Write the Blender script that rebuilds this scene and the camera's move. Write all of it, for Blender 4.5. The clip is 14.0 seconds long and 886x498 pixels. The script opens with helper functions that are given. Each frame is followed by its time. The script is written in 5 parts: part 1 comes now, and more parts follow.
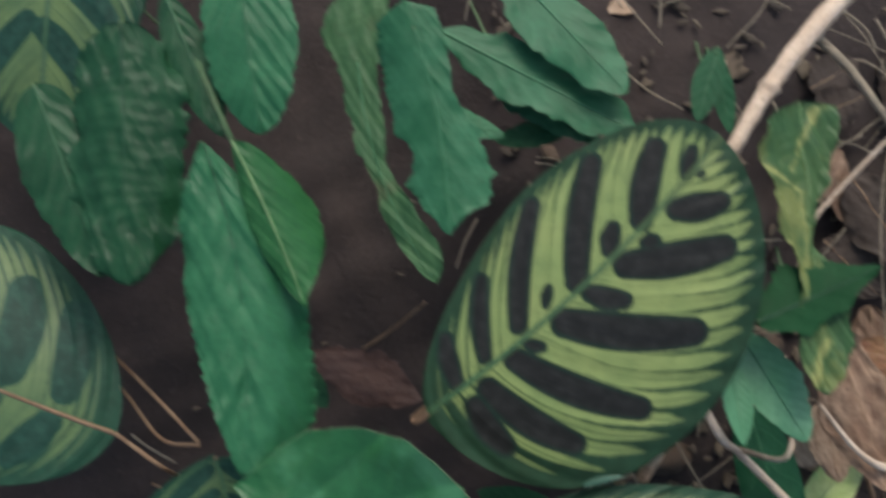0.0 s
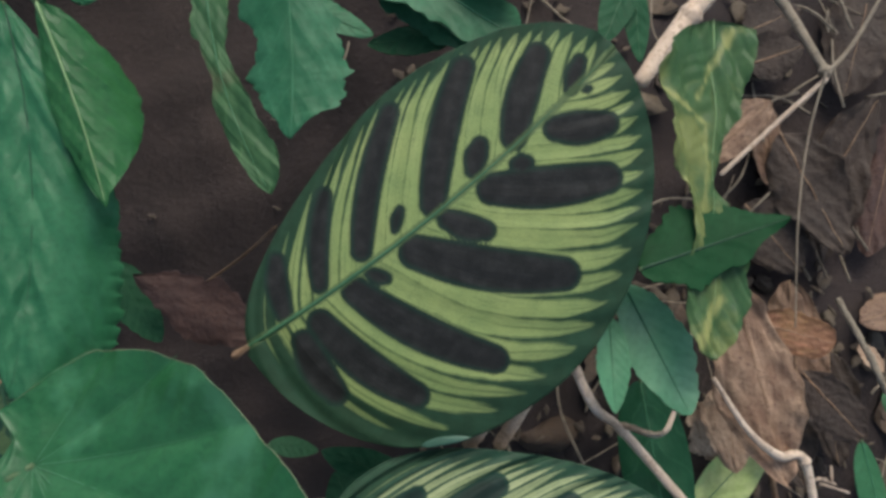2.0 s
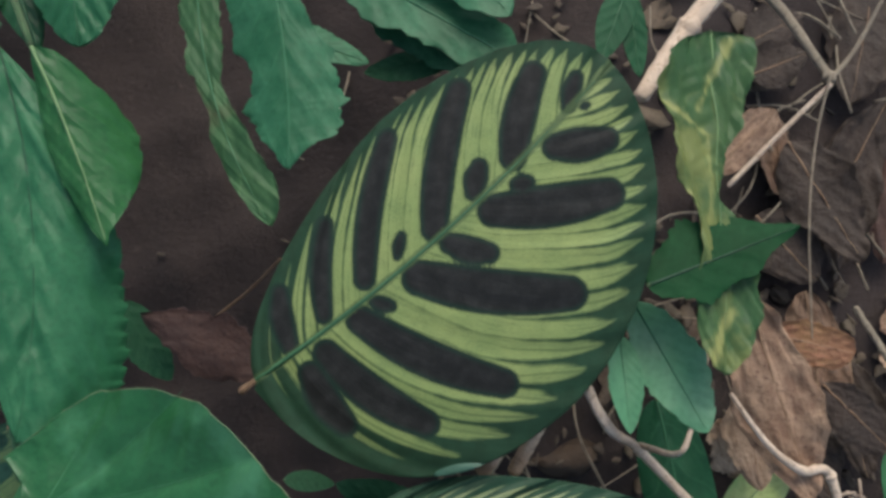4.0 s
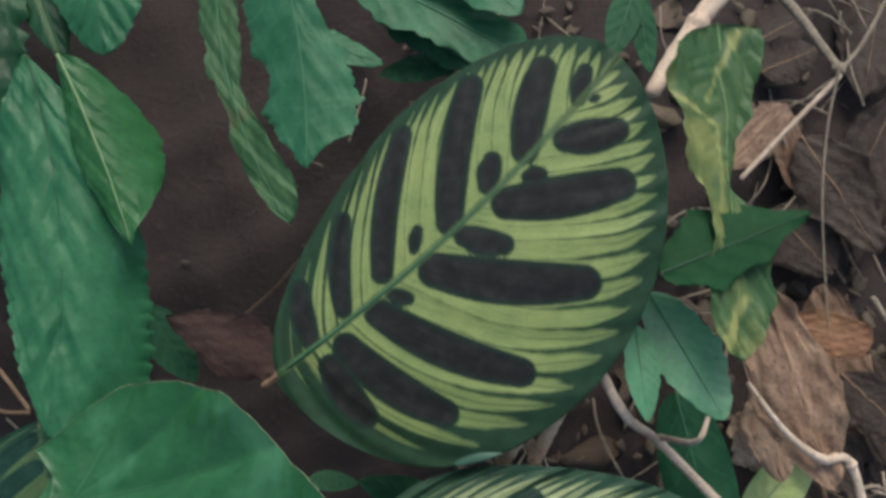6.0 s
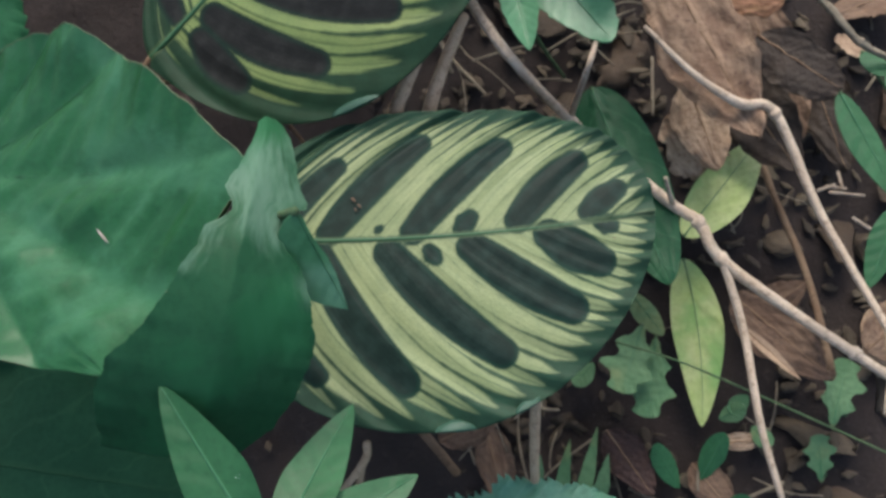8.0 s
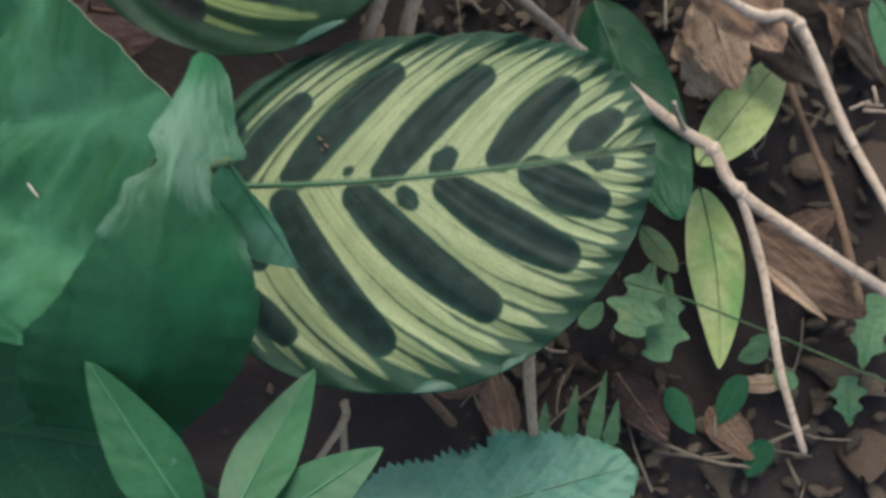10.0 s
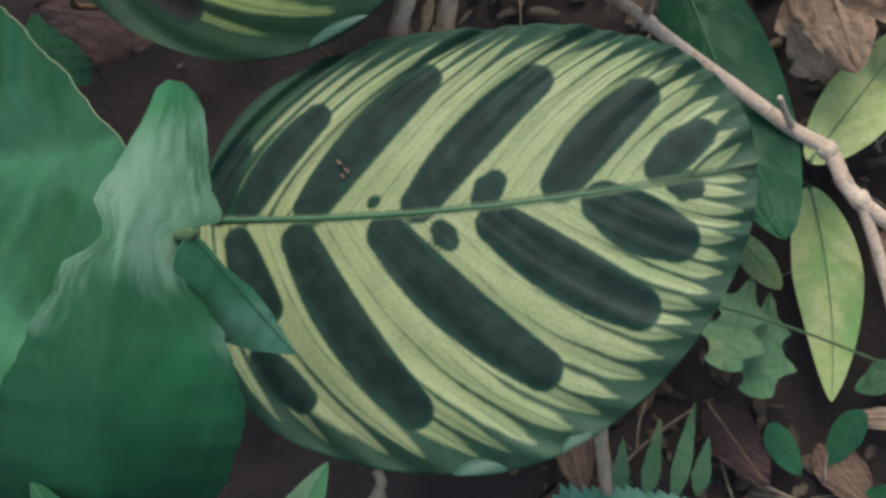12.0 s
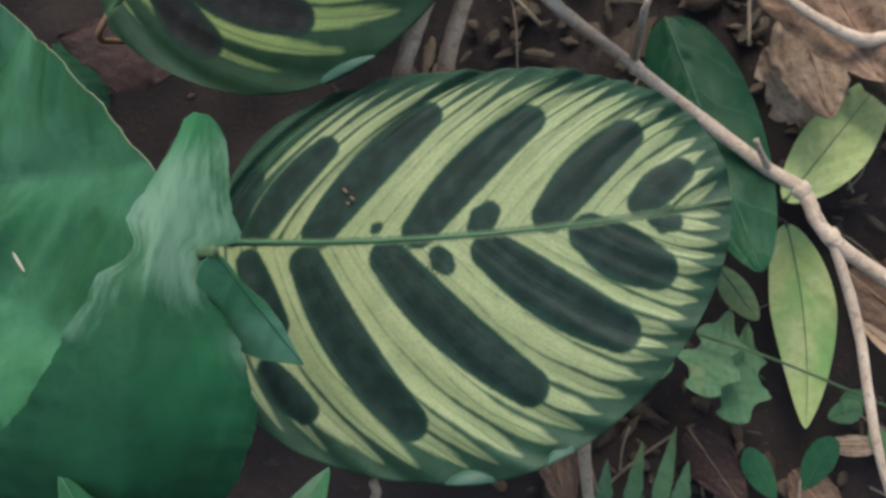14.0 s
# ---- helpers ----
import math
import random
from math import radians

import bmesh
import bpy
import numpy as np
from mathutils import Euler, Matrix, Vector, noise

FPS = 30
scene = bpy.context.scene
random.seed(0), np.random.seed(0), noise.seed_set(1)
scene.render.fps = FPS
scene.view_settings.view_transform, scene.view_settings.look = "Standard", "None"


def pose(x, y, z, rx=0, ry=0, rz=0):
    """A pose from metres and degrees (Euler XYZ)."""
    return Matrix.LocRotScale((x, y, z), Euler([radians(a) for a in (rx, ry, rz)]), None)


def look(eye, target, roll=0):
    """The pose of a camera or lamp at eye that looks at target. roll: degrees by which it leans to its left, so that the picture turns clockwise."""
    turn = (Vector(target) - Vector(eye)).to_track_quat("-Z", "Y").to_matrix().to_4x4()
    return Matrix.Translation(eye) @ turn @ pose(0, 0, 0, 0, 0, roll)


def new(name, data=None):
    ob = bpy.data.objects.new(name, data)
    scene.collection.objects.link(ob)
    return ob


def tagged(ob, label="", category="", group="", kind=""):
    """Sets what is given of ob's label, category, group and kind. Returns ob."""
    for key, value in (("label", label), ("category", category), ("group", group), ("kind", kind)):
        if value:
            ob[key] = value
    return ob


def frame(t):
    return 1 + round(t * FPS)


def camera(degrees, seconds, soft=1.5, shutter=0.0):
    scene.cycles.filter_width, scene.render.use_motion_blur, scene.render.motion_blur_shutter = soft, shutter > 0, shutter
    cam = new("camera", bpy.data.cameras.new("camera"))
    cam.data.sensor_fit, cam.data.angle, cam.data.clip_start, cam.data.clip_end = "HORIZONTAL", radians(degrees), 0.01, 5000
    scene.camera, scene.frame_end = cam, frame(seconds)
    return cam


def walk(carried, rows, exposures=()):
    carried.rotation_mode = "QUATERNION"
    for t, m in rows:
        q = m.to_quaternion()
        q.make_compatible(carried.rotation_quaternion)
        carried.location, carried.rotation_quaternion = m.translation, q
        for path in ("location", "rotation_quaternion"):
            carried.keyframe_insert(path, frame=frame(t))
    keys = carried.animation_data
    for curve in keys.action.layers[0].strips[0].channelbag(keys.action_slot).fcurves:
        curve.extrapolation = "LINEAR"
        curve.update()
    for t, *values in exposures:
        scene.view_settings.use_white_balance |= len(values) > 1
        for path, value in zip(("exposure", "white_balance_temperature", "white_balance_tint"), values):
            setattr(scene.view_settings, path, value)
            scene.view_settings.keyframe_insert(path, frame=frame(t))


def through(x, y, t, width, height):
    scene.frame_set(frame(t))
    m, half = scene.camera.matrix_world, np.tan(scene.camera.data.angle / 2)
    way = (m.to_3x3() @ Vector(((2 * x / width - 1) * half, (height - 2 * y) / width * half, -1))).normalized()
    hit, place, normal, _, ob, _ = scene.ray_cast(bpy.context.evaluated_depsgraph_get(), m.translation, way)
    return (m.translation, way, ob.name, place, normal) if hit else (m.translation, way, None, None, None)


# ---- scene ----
cam = camera(50.0, 14.0, soft=3.2, shutter=0.5)
PATH = [
    (0, (-0.0750, -0.0786, 0.5390), (-0.0483, 0.0206, 0.2571), 4.82),
    (0.5, (-0.0320, -0.1315, 0.5149), (-0.0064, -0.0229, 0.2364), 2.81),
    (1, (-0.0325, -0.1274, 0.5130), (-0.0049, -0.0211, 0.2338), 4.57),
    (1.5, (-0.0214, -0.1174, 0.4913), (0.0099, -0.0147, 0.2112), 9.25),
    (2, (-0.0161, -0.0968, 0.4671), (0.0171, 0.0007, 0.1854), 13.05),
    (2.5, (-0.0096, -0.0929, 0.4559), (0.0178, 0.0041, 0.1733), 9.67),
    (3, (-0.0038, -0.0962, 0.4555), (0.0172, 0.0022, 0.1729), 5.15),
    (3.2, (-0.0044, -0.0950, 0.4565), (0.0186, 0.0050, 0.1746), 5.74),
    (5.3, (-0.0126, -0.1024, 0.4694), (0.0162, 0.0092, 0.1924), 6.23),
    (5.5, (-0.0116, -0.1024, 0.4684), (0.0136, 0.0081, 0.1906), 4.63),
    (6, (-0.0068, -0.1112, 0.4659), (0.0135, 0.0028, 0.1892), 1.30),
    (6.5, (0.0096, -0.1642, 0.4475), (0.0256, -0.0430, 0.1736), -2.76),
    (7, (0.0251, -0.2424, 0.4120), (0.0354, -0.1061, 0.1450), -6.96),
    (7.5, (0.0262, -0.2669, 0.3882), (0.0386, -0.1309, 0.1210), -9.26),
    (7.7, (0.0282, -0.2679, 0.3842), (0.0385, -0.1308, 0.1175), -10.80),
    (9.8, (0.0540, -0.2517, 0.3662), (0.0425, -0.1332, 0.0908), -20.59),
    (10, (0.0571, -0.2493, 0.3522), (0.0423, -0.1328, 0.0761), -22.73),
    (10.5, (0.0747, -0.2302, 0.3138), (0.0390, -0.1202, 0.0370), -35.33),
    (11, (0.0763, -0.2084, 0.2957), (0.0266, -0.1039, 0.0189), -42.21),
    (11.5, (0.0765, -0.1986, 0.3017), (0.0291, -0.0925, 0.0251), -39.54),
    (12, (0.0731, -0.2023, 0.3061), (0.0268, -0.0969, 0.0291), -38.78),
    (12.5, (0.0727, -0.2001, 0.3079), (0.0288, -0.0945, 0.0305), -38.09),
    (13, (0.0722, -0.2034, 0.3110), (0.0246, -0.0961, 0.0349), -38.55),
    (13.5, (0.0748, -0.2083, 0.3177), (0.0305, -0.0985, 0.0420), -36.19),
    (14, (0.0747, -0.2110, 0.3240), (0.0329, -0.0970, 0.0497), -34.20),
]
walk(cam, [(t, look(eye, target, roll)) for t, eye, target, roll in PATH],
     exposures=[(0.0, 0.95), (6.0, 0.95), (7.2, 1.1), (14.0, 1.1)])

# ---- light: shaded understorey below a bright overcast sky ----
world = bpy.data.worlds.new("world")
scene.world = world
world.use_nodes = True
wn = world.node_tree
sky = wn.nodes.new("ShaderNodeTexSky")
sky.sky_type, sky.sun_disc = "NISHITA", False
sky.sun_elevation, sky.sun_rotation = radians(60), radians(20)
sky.air_density, sky.dust_density, sky.ozone_density = 1.0, 4.0, 1.0
wn.links.new(sky.outputs["Color"], wn.nodes["Background"].inputs["Color"])
wn.nodes["Background"].inputs["Strength"].default_value = 0.12
sun_data = bpy.data.lights.new("sun", "SUN")
sun_data.energy, sun_data.angle, sun_data.color = 1.0, radians(30), (1.0, 0.94, 0.86)
sun = new("sun", sun_data)
sun.matrix_world = pose(0, 0, 3, -30, 0, -20)


# ---- materials ----
class Nodes:
    """Shorthand for building one node material."""

    def __init__(self, name):
        self.mat = bpy.data.materials.new(name)
        self.mat.use_nodes = True
        self.tree = self.mat.node_tree
        self.bsdf = self.tree.nodes["Principled BSDF"]
        self.out = self.tree.nodes["Material Output"]

    def put(self, socket, value):
        if isinstance(value, bpy.types.NodeSocket):
            self.tree.links.new(value, socket)
        elif isinstance(value, tuple) and len(value) == 3 and socket.type == "RGBA":
            socket.default_value = (*value, 1)
        else:
            socket.default_value = value

    def math(self, op, a, b=0.0, c=0.0):
        n = self.tree.nodes.new("ShaderNodeMath")
        n.operation = op
        for k, v in enumerate((a, b, c)):
            self.put(n.inputs[k], v)
        return n.outputs[0]

    def step(self, x, low, high):
        n = self.tree.nodes.new("ShaderNodeMapRange")
        n.interpolation_type = "SMOOTHSTEP"
        self.put(n.inputs["Value"], x)
        self.put(n.inputs["From Min"], low)
        self.put(n.inputs["From Max"], high)
        return n.outputs["Result"]

    def mix(self, f, a, b, blend="MIX"):
        n = self.tree.nodes.new("ShaderNodeMix")
        n.data_type, n.blend_type = "RGBA", blend
        self.put(n.inputs[0], f)
        self.put(n.inputs[6], a)
        self.put(n.inputs[7], b)
        return n.outputs[2]

    def attr(self, name):
        n = self.tree.nodes.new("ShaderNodeAttribute")
        n.attribute_name = name
        return n.outputs["Fac"]

    def place(self):
        return self.tree.nodes.new("ShaderNodeNewGeometry").outputs["Position"]

    def rand(self):
        return self.tree.nodes.new("ShaderNodeObjectInfo").outputs["Random"]

    def island(self):
        return self.tree.nodes.new("ShaderNodeNewGeometry").outputs["Random Per Island"]

    def noise(self, scale, detail=3.0, vector=None, rough=0.55):
        n = self.tree.nodes.new("ShaderNodeTexNoise")
        self.put(n.inputs["Vector"], vector or self.place())
        n.inputs["Scale"].default_value, n.inputs["Detail"].default_value = scale, detail
        n.inputs["Roughness"].default_value = rough
        return n.outputs["Fac"]

    def stretch(self, x, y, z):
        n = self.tree.nodes.new("ShaderNodeCombineXYZ")
        for k, v in enumerate((x, y, z)):
            self.put(n.inputs[k], v)
        return n.outputs[0]

    def bump(self, height, strength, distance):
        n = self.tree.nodes.new("ShaderNodeBump")
        self.put(n.inputs["Height"], height)
        n.inputs["Strength"].default_value, n.inputs["Distance"].default_value = strength, distance
        self.tree.links.new(n.outputs[0], self.bsdf.inputs["Normal"])
        return n.outputs[0]

    def finish(self, colour, rough, spec=0.5, through=0.0, normal=None):
        self.put(self.bsdf.inputs["Base Color"], colour)
        self.put(self.bsdf.inputs["Roughness"], rough)
        self.put(self.bsdf.inputs["Specular IOR Level"], spec)
        if through:
            glow = self.tree.nodes.new("ShaderNodeBsdfTranslucent")
            self.put(glow.inputs["Color"], colour)
            both = self.tree.nodes.new("ShaderNodeMixShader")
            both.inputs[0].default_value = through
            self.tree.links.new(self.bsdf.outputs[0], both.inputs[1])
            self.tree.links.new(glow.outputs[0], both.inputs[2])
            self.tree.links.new(both.outputs[0], self.out.inputs["Surface"])
        return self.mat


def patterned_leaf_material(name, pale, pale_two, margin, blotch):
    """Pale blade with dark oval blotches, a feathered dark margin and fine lateral veins."""
    n = Nodes(name)
    spot, rim, vein, mid = (n.attr(a) for a in ("spot", "rim", "vein", "mid"))
    fine = n.noise(900, 3)
    mid_noise = n.noise(160, 4)
    broad = n.noise(35, 3)
    wob = n.math("MULTIPLY", n.math("SUBTRACT", fine, 0.5), 0.012)
    # thin dark lines along the side veins that widen outwards and close to a dark rim, leaving pale fingers
    drift = n.noise(1.0, 2, n.stretch(n.math("MULTIPLY", vein, 9.0), n.math("MULTIPLY", rim, 1.5), 0.0))
    thin = n.noise(1.0, 2, n.stretch(n.math("MULTIPLY", vein, 120.0), n.math("MULTIPLY", rim, 5.0), 4.0), 0.6)
    base = n.mix(n.step(broad, 0.3, 0.7), pale, pale_two)
    base = n.mix(n.math("MULTIPLY", n.step(thin, 0.48, 0.72), 0.20), base, margin)
    base = n.mix(n.math("MULTIPLY", n.step(mid_noise, 0.45, 0.75), 0.12), base, margin)
    cells = n.noise(1400, 2)
    base = n.mix(n.math("MULTIPLY", n.step(cells, 0.46, 0.64), 0.20), base, margin)
    phase = n.math("ADD", n.math("MULTIPLY", vein, 24.0), n.math("MULTIPLY", drift, 1.6))
    tooth = n.math("MULTIPLY", n.math("ABSOLUTE", n.math("SUBTRACT", n.math("FRACT", phase), 0.5)), 2.0)
    which = n.noise(1.0, 1, n.stretch(n.math("MULTIPLY", n.math("FLOOR", phase), 3.7), 1.5, 0.5))
    each = n.noise(1.0, 1, n.stretch(n.math("MULTIPLY", n.math("FLOOR", n.math("ADD", phase, 0.5)), 5.3), 7.5, 2.5))
    begin = n.math("ADD", 0.12, n.math("MULTIPLY", which, 0.55))
    width = n.math("MULTIPLY", n.step(n.math("SUBTRACT", rim, begin), 0.0, 0.50), 0.31)
    # each pale finger ends at a distance of its own from the edge, blunt and frayed
    close = n.math("ADD", rim, n.math("ADD", n.math("MULTIPLY", n.math("SUBTRACT", each, 0.5), 0.09), n.math("MULTIPLY", n.math("SUBTRACT", thin, 0.5), 0.07)))
    width = n.math("ADD", width, n.math("MULTIPLY", n.step(close, 0.80, 1.0), 0.9))
    width = n.math("ADD", width, n.math("MULTIPLY", n.step(rim, 0.92, 0.985), 1.0))
    # a hair-thin line splits the outer half of each pale finger
    split = n.math("MULTIPLY", n.step(n.math("SUBTRACT", rim, n.math("MULTIPLY", each, 0.8)), 0.10, 0.4), 0.13)
    second = n.step(n.math("SUBTRACT", n.math("SUBTRACT", 1.0, tooth), split), 0.04, -0.10)
    frayed = n.math("ADD", n.math("MULTIPLY", wob, 7.0), n.math("MULTIPLY", n.math("SUBTRACT", mid_noise, 0.5), 0.28))
    lines = n.step(n.math("SUBTRACT", n.math("ADD", width, frayed), tooth), -0.20, 0.24)
    lines = n.math("MAXIMUM", lines, n.math("MULTIPLY", second, 0.40))
    base = n.mix(n.math("MULTIPLY", n.step(rim, 0.74, 0.97), 0.22), base, margin)
    feather = n.math("MULTIPLY", lines, 0.93)
    colour = n.mix(feather, base, n.mix(n.step(mid_noise, 0.3, 0.7), margin, tuple(0.72 * c for c in margin)))
    dark = n.step(n.math("ADD", spot, n.math("ADD", n.math("MULTIPLY", wob, 0.45), n.math("MULTIPLY", n.math("SUBTRACT", drift, 0.5), 0.010))), 0.004, -0.004)
    inner = n.mix(n.step(mid_noise, 0.35, 0.75), blotch, tuple(1.7 * c for c in blotch))
    inner = n.mix(n.math("MULTIPLY", n.step(spot, -0.016, -0.002), 0.55), inner, margin)
    colour = n.mix(dark, colour, inner)
    rib = n.step(n.math("ADD", mid, wob), 0.012, 0.005)
    colour = n.mix(n.math("MULTIPLY", rib, 0.8), colour, n.mix(0.22, margin, pale))
    height = n.math("ADD", n.math("MULTIPLY", tooth, 0.35), n.math("ADD", n.math("MULTIPLY", fine, 0.3), n.math("MULTIPLY", thin, 0.3)))
    n.bump(height, 0.35, 0.0012)
    rough = n.math("ADD", 0.34, n.math("MULTIPLY", mid_noise, 0.22))
    sheen = n.math("SUBTRACT", 0.28, n.math("MULTIPLY", n.math("MAXIMUM", dark, feather), 0.18))
    return n.finish(colour, rough, sheen, 0.14)


def green_leaf_material(name, deep, light, vein_colour, count=9.0, slant=0.55, rough=0.42, spec=0.5, relief=0.5, show=0.4, patch=None, streaked=0.0):
    """Plain leaf: mottled green, lateral veins that leave the midrib at a slant."""
    n = Nodes(name)
    u, v = n.attr("along"), n.attr("across")
    away = n.math("ABSOLUTE", v)
    broad, fine = n.noise(45, 4), n.noise(420, 4)
    line = n.math("MULTIPLY", n.math("SUBTRACT", u, n.math("MULTIPLY", n.attr("side"), slant)), count)
    line = n.math("ADD", line, n.math("MULTIPLY", n.math("SUBTRACT", n.noise(60, 2), 0.5), 0.8))
    saw = n.math("ABSOLUTE", n.math("SUBTRACT", n.math("FRACT", n.math("ADD", line, 20.0)), 0.5))
    wob = n.math("MULTIPLY", n.math("SUBTRACT", fine, 0.5), 0.06)
    veins = n.step(n.math("ADD", saw, wob), 0.06, 0.015)
    ribs = n.math("MAXIMUM", veins, n.step(away, 0.05, 0.02))
    colour = n.mix(n.step(broad, 0.3, 0.72), deep, light)
    colour = n.mix(n.math("MULTIPLY", n.step(fine, 0.4, 0.75), 0.35), colour, tuple(0.6 * c for c in deep))
    if patch:
        colour = n.mix(n.step(n.noise(28, 5), 0.5, 0.68), colour, patch)
    colour = n.mix(n.math("MULTIPLY", ribs, n.math("MULTIPLY", broad, 1.6 * show)), colour, vein_colour)
    # bands in the vein colour: yellow veins, or sheen painted on the folded leaf
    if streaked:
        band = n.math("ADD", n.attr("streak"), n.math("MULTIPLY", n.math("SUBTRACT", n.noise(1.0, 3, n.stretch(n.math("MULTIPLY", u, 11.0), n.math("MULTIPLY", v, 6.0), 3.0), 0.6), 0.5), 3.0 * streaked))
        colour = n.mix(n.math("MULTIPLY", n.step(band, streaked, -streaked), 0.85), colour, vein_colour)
    swell = n.step(saw, 0.0, 0.5)
    ridge = n.noise(1.0, 2, n.stretch(n.math("MULTIPLY", line, 0.9), n.math("MULTIPLY", away, 1.3), n.math("MULTIPLY", n.rand(), 9.0)))
    height = n.math("ADD", n.math("MULTIPLY", swell, 0.45), n.math("MULTIPLY", fine, 0.22))
    height = n.math("ADD", height, n.math("ADD", n.math("MULTIPLY", ridge, 1.8), n.math("MULTIPLY", n.noise(22, 2), 0.9)))
    n.bump(height, relief, 0.0016)
    gloss = n.math("ADD", rough - 0.1, n.math("MULTIPLY", broad, 0.2))
    return n.finish(colour, gloss, 0.42 * spec, 0.18)


def dead_leaf_material(name, one, two, three):
    n = Nodes(name)
    u, v = n.attr("along"), n.attr("across")
    broad, fine = n.noise(60, 5), n.noise(500, 4)
    saw = n.math("ABSOLUTE", n.math("SUBTRACT", n.math("FRACT", n.math("ADD", n.math("MULTIPLY", n.math("SUBTRACT", u, n.math("MULTIPLY", n.attr("side"), 0.9)), 8.0), 9.0)), 0.5))
    colour = n.mix(n.step(broad, 0.35, 0.65), one, two)
    colour = n.mix(n.step(fine, 0.5, 0.75), colour, three)
    grain = n.noise(1.0, 3, n.stretch(n.math("MULTIPLY", u, 2.2), n.math("MULTIPLY", v, 5.0), n.math("MULTIPLY", n.rand(), 9.0)), 0.6)
    colour = n.mix(n.math("MULTIPLY", n.step(grain, 0.5, 0.68), 0.6), colour, tuple(1.45 * c for c in two))
    colour = n.mix(n.math("MULTIPLY", n.step(grain, 0.48, 0.32), 0.55), colour, tuple(0.55 * c for c in one))
    colour = n.mix(n.math("MULTIPLY", n.step(saw, 0.07, 0.02), 0.2), colour, two)
    n.bump(n.math("ADD", n.math("MULTIPLY", n.step(saw, 0.0, 0.3), 0.1), n.math("ADD", n.math("MULTIPLY", fine, 0.8), n.math("MULTIPLY", broad, 1.5))), 0.6, 0.0015)
    return n.finish(colour, n.math("ADD", 0.5, n.math("MULTIPLY", fine, 0.3)), 0.35, 0.05)


def bark_material(name, one, two, dark):
    n = Nodes(name)
    u, v = n.attr("along"), n.attr("across")
    grain = n.noise(1.0, 4, n.stretch(n.math("MULTIPLY", u, 14.0), n.math("MULTIPLY", v, 9.0), n.rand()), 0.6)
    broad, fine = n.noise(80, 4), n.noise(900, 3)
    colour = n.mix(n.step(broad, 0.3, 0.7), one, two)
    colour = n.mix(n.math("MULTIPLY", n.step(grain, 0.5, 0.72), 0.75), colour, dark)
    speck = n.noise(380, 3)
    colour = n.mix(n.math("MULTIPLY", n.step(speck, 0.54, 0.68), 0.6), colour, dark)
    colour = n.mix(n.math("MULTIPLY", n.step(fine, 0.5, 0.8), 0.4), colour, dark)
    n.bump(n.math("ADD", n.math("ADD", grain, speck), n.math("MULTIPLY", fine, 0.7)), 0.7, 0.0010)
    return n.finish(colour, 0.75, 0.25)


def stem_material(name, one, two):
    n = Nodes(name)
    broad, fine = n.noise(90, 3), n.noise(700, 3)
    n.bump(fine, 0.25, 0.0006)
    return n.finish(n.mix(n.step(broad, 0.3, 0.7), one, two), n.math("ADD", 0.4, n.math("MULTIPLY", fine, 0.2)), 0.35, 0.05)


def soil_material():
    n = Nodes("soil")
    broad, fine, crumbs = n.noise(14, 5), n.noise(160, 6, rough=0.7), n.noise(700, 4)
    colour = n.mix(n.step(broad, 0.3, 0.7), (0.028, 0.0225, 0.0205), (0.040, 0.031, 0.027))
    colour = n.mix(n.step(fine, 0.56, 0.76), colour, (0.060, 0.046, 0.038))
    colour = n.mix(n.math("MULTIPLY", n.step(crumbs, 0.6, 0.8), 0.5), colour, (0.15, 0.11, 0.092))
    n.bump(n.math("ADD", fine, n.math("MULTIPLY", crumbs, 0.4)), 0.5, 0.004)
    return n.finish(colour, 0.9, 0.2)


def litter_material(name, tones):
    n = Nodes(name)
    pick = n.island()
    colour = tones[0]
    for k, tone in enumerate(tones[1:]):
        at = (k + 1) / len(tones)
        colour = n.mix(n.step(pick, at - 0.01, at + 0.01), colour, tone)
    fine = n.noise(350, 5)
    colour = n.mix(n.math("MULTIPLY", n.step(fine, 0.4, 0.7), 0.5), colour, (0.06, 0.047, 0.036))
    n.bump(fine, 0.6, 0.002)
    return n.finish(colour, 0.75, 0.25)


M_PEACOCK = patterned_leaf_material("peacock_leaf", (0.248, 0.312, 0.102), (0.188, 0.262, 0.084), (0.0108, 0.042, 0.0255), (0.0165, 0.0175, 0.0160))
M_PEACOCK_PALE = patterned_leaf_material("peacock_leaf_pale", (0.285, 0.335, 0.160), (0.232, 0.290, 0.130), (0.013, 0.053, 0.033), (0.0120, 0.0240, 0.0190))
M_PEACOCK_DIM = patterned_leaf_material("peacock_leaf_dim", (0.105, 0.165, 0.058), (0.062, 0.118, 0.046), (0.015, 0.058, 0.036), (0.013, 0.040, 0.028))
M_RIB = stem_material("rib_green", (0.026, 0.095, 0.042), (0.040, 0.118, 0.052))
M_RIB_MID = stem_material("rib_mid", (0.030, 0.140, 0.060), (0.045, 0.165, 0.075))
M_RIB_SOFT = stem_material("rib_soft", (0.030, 0.120, 0.050), (0.040, 0.140, 0.060))
M_RIB_PALE = stem_material("rib_pale", (0.120, 0.220, 0.085), (0.160, 0.260, 0.110))
# pale blue-green that paints the sky's sheen on turned-over margins
M_LIP = stem_material("turned_edge_sheen", (0.0352, 0.0944, 0.0624), (0.0192, 0.0640, 0.0390))
# on the long serrated leaf this dark green stands for shade in the groove
M_CREASE = stem_material("crease_green", (0.007, 0.040, 0.018), (0.010, 0.052, 0.024))
M_RIM = stem_material("rim_tan", (0.130, 0.160, 0.080), (0.080, 0.150, 0.070))
M_SERRATE = green_leaf_material("serrate_green", (0.018, 0.108, 0.044), (0.033, 0.152, 0.064), (0.060, 0.200, 0.090), 8, 1.90, 0.42, 0.6, 0.9, 0.12)
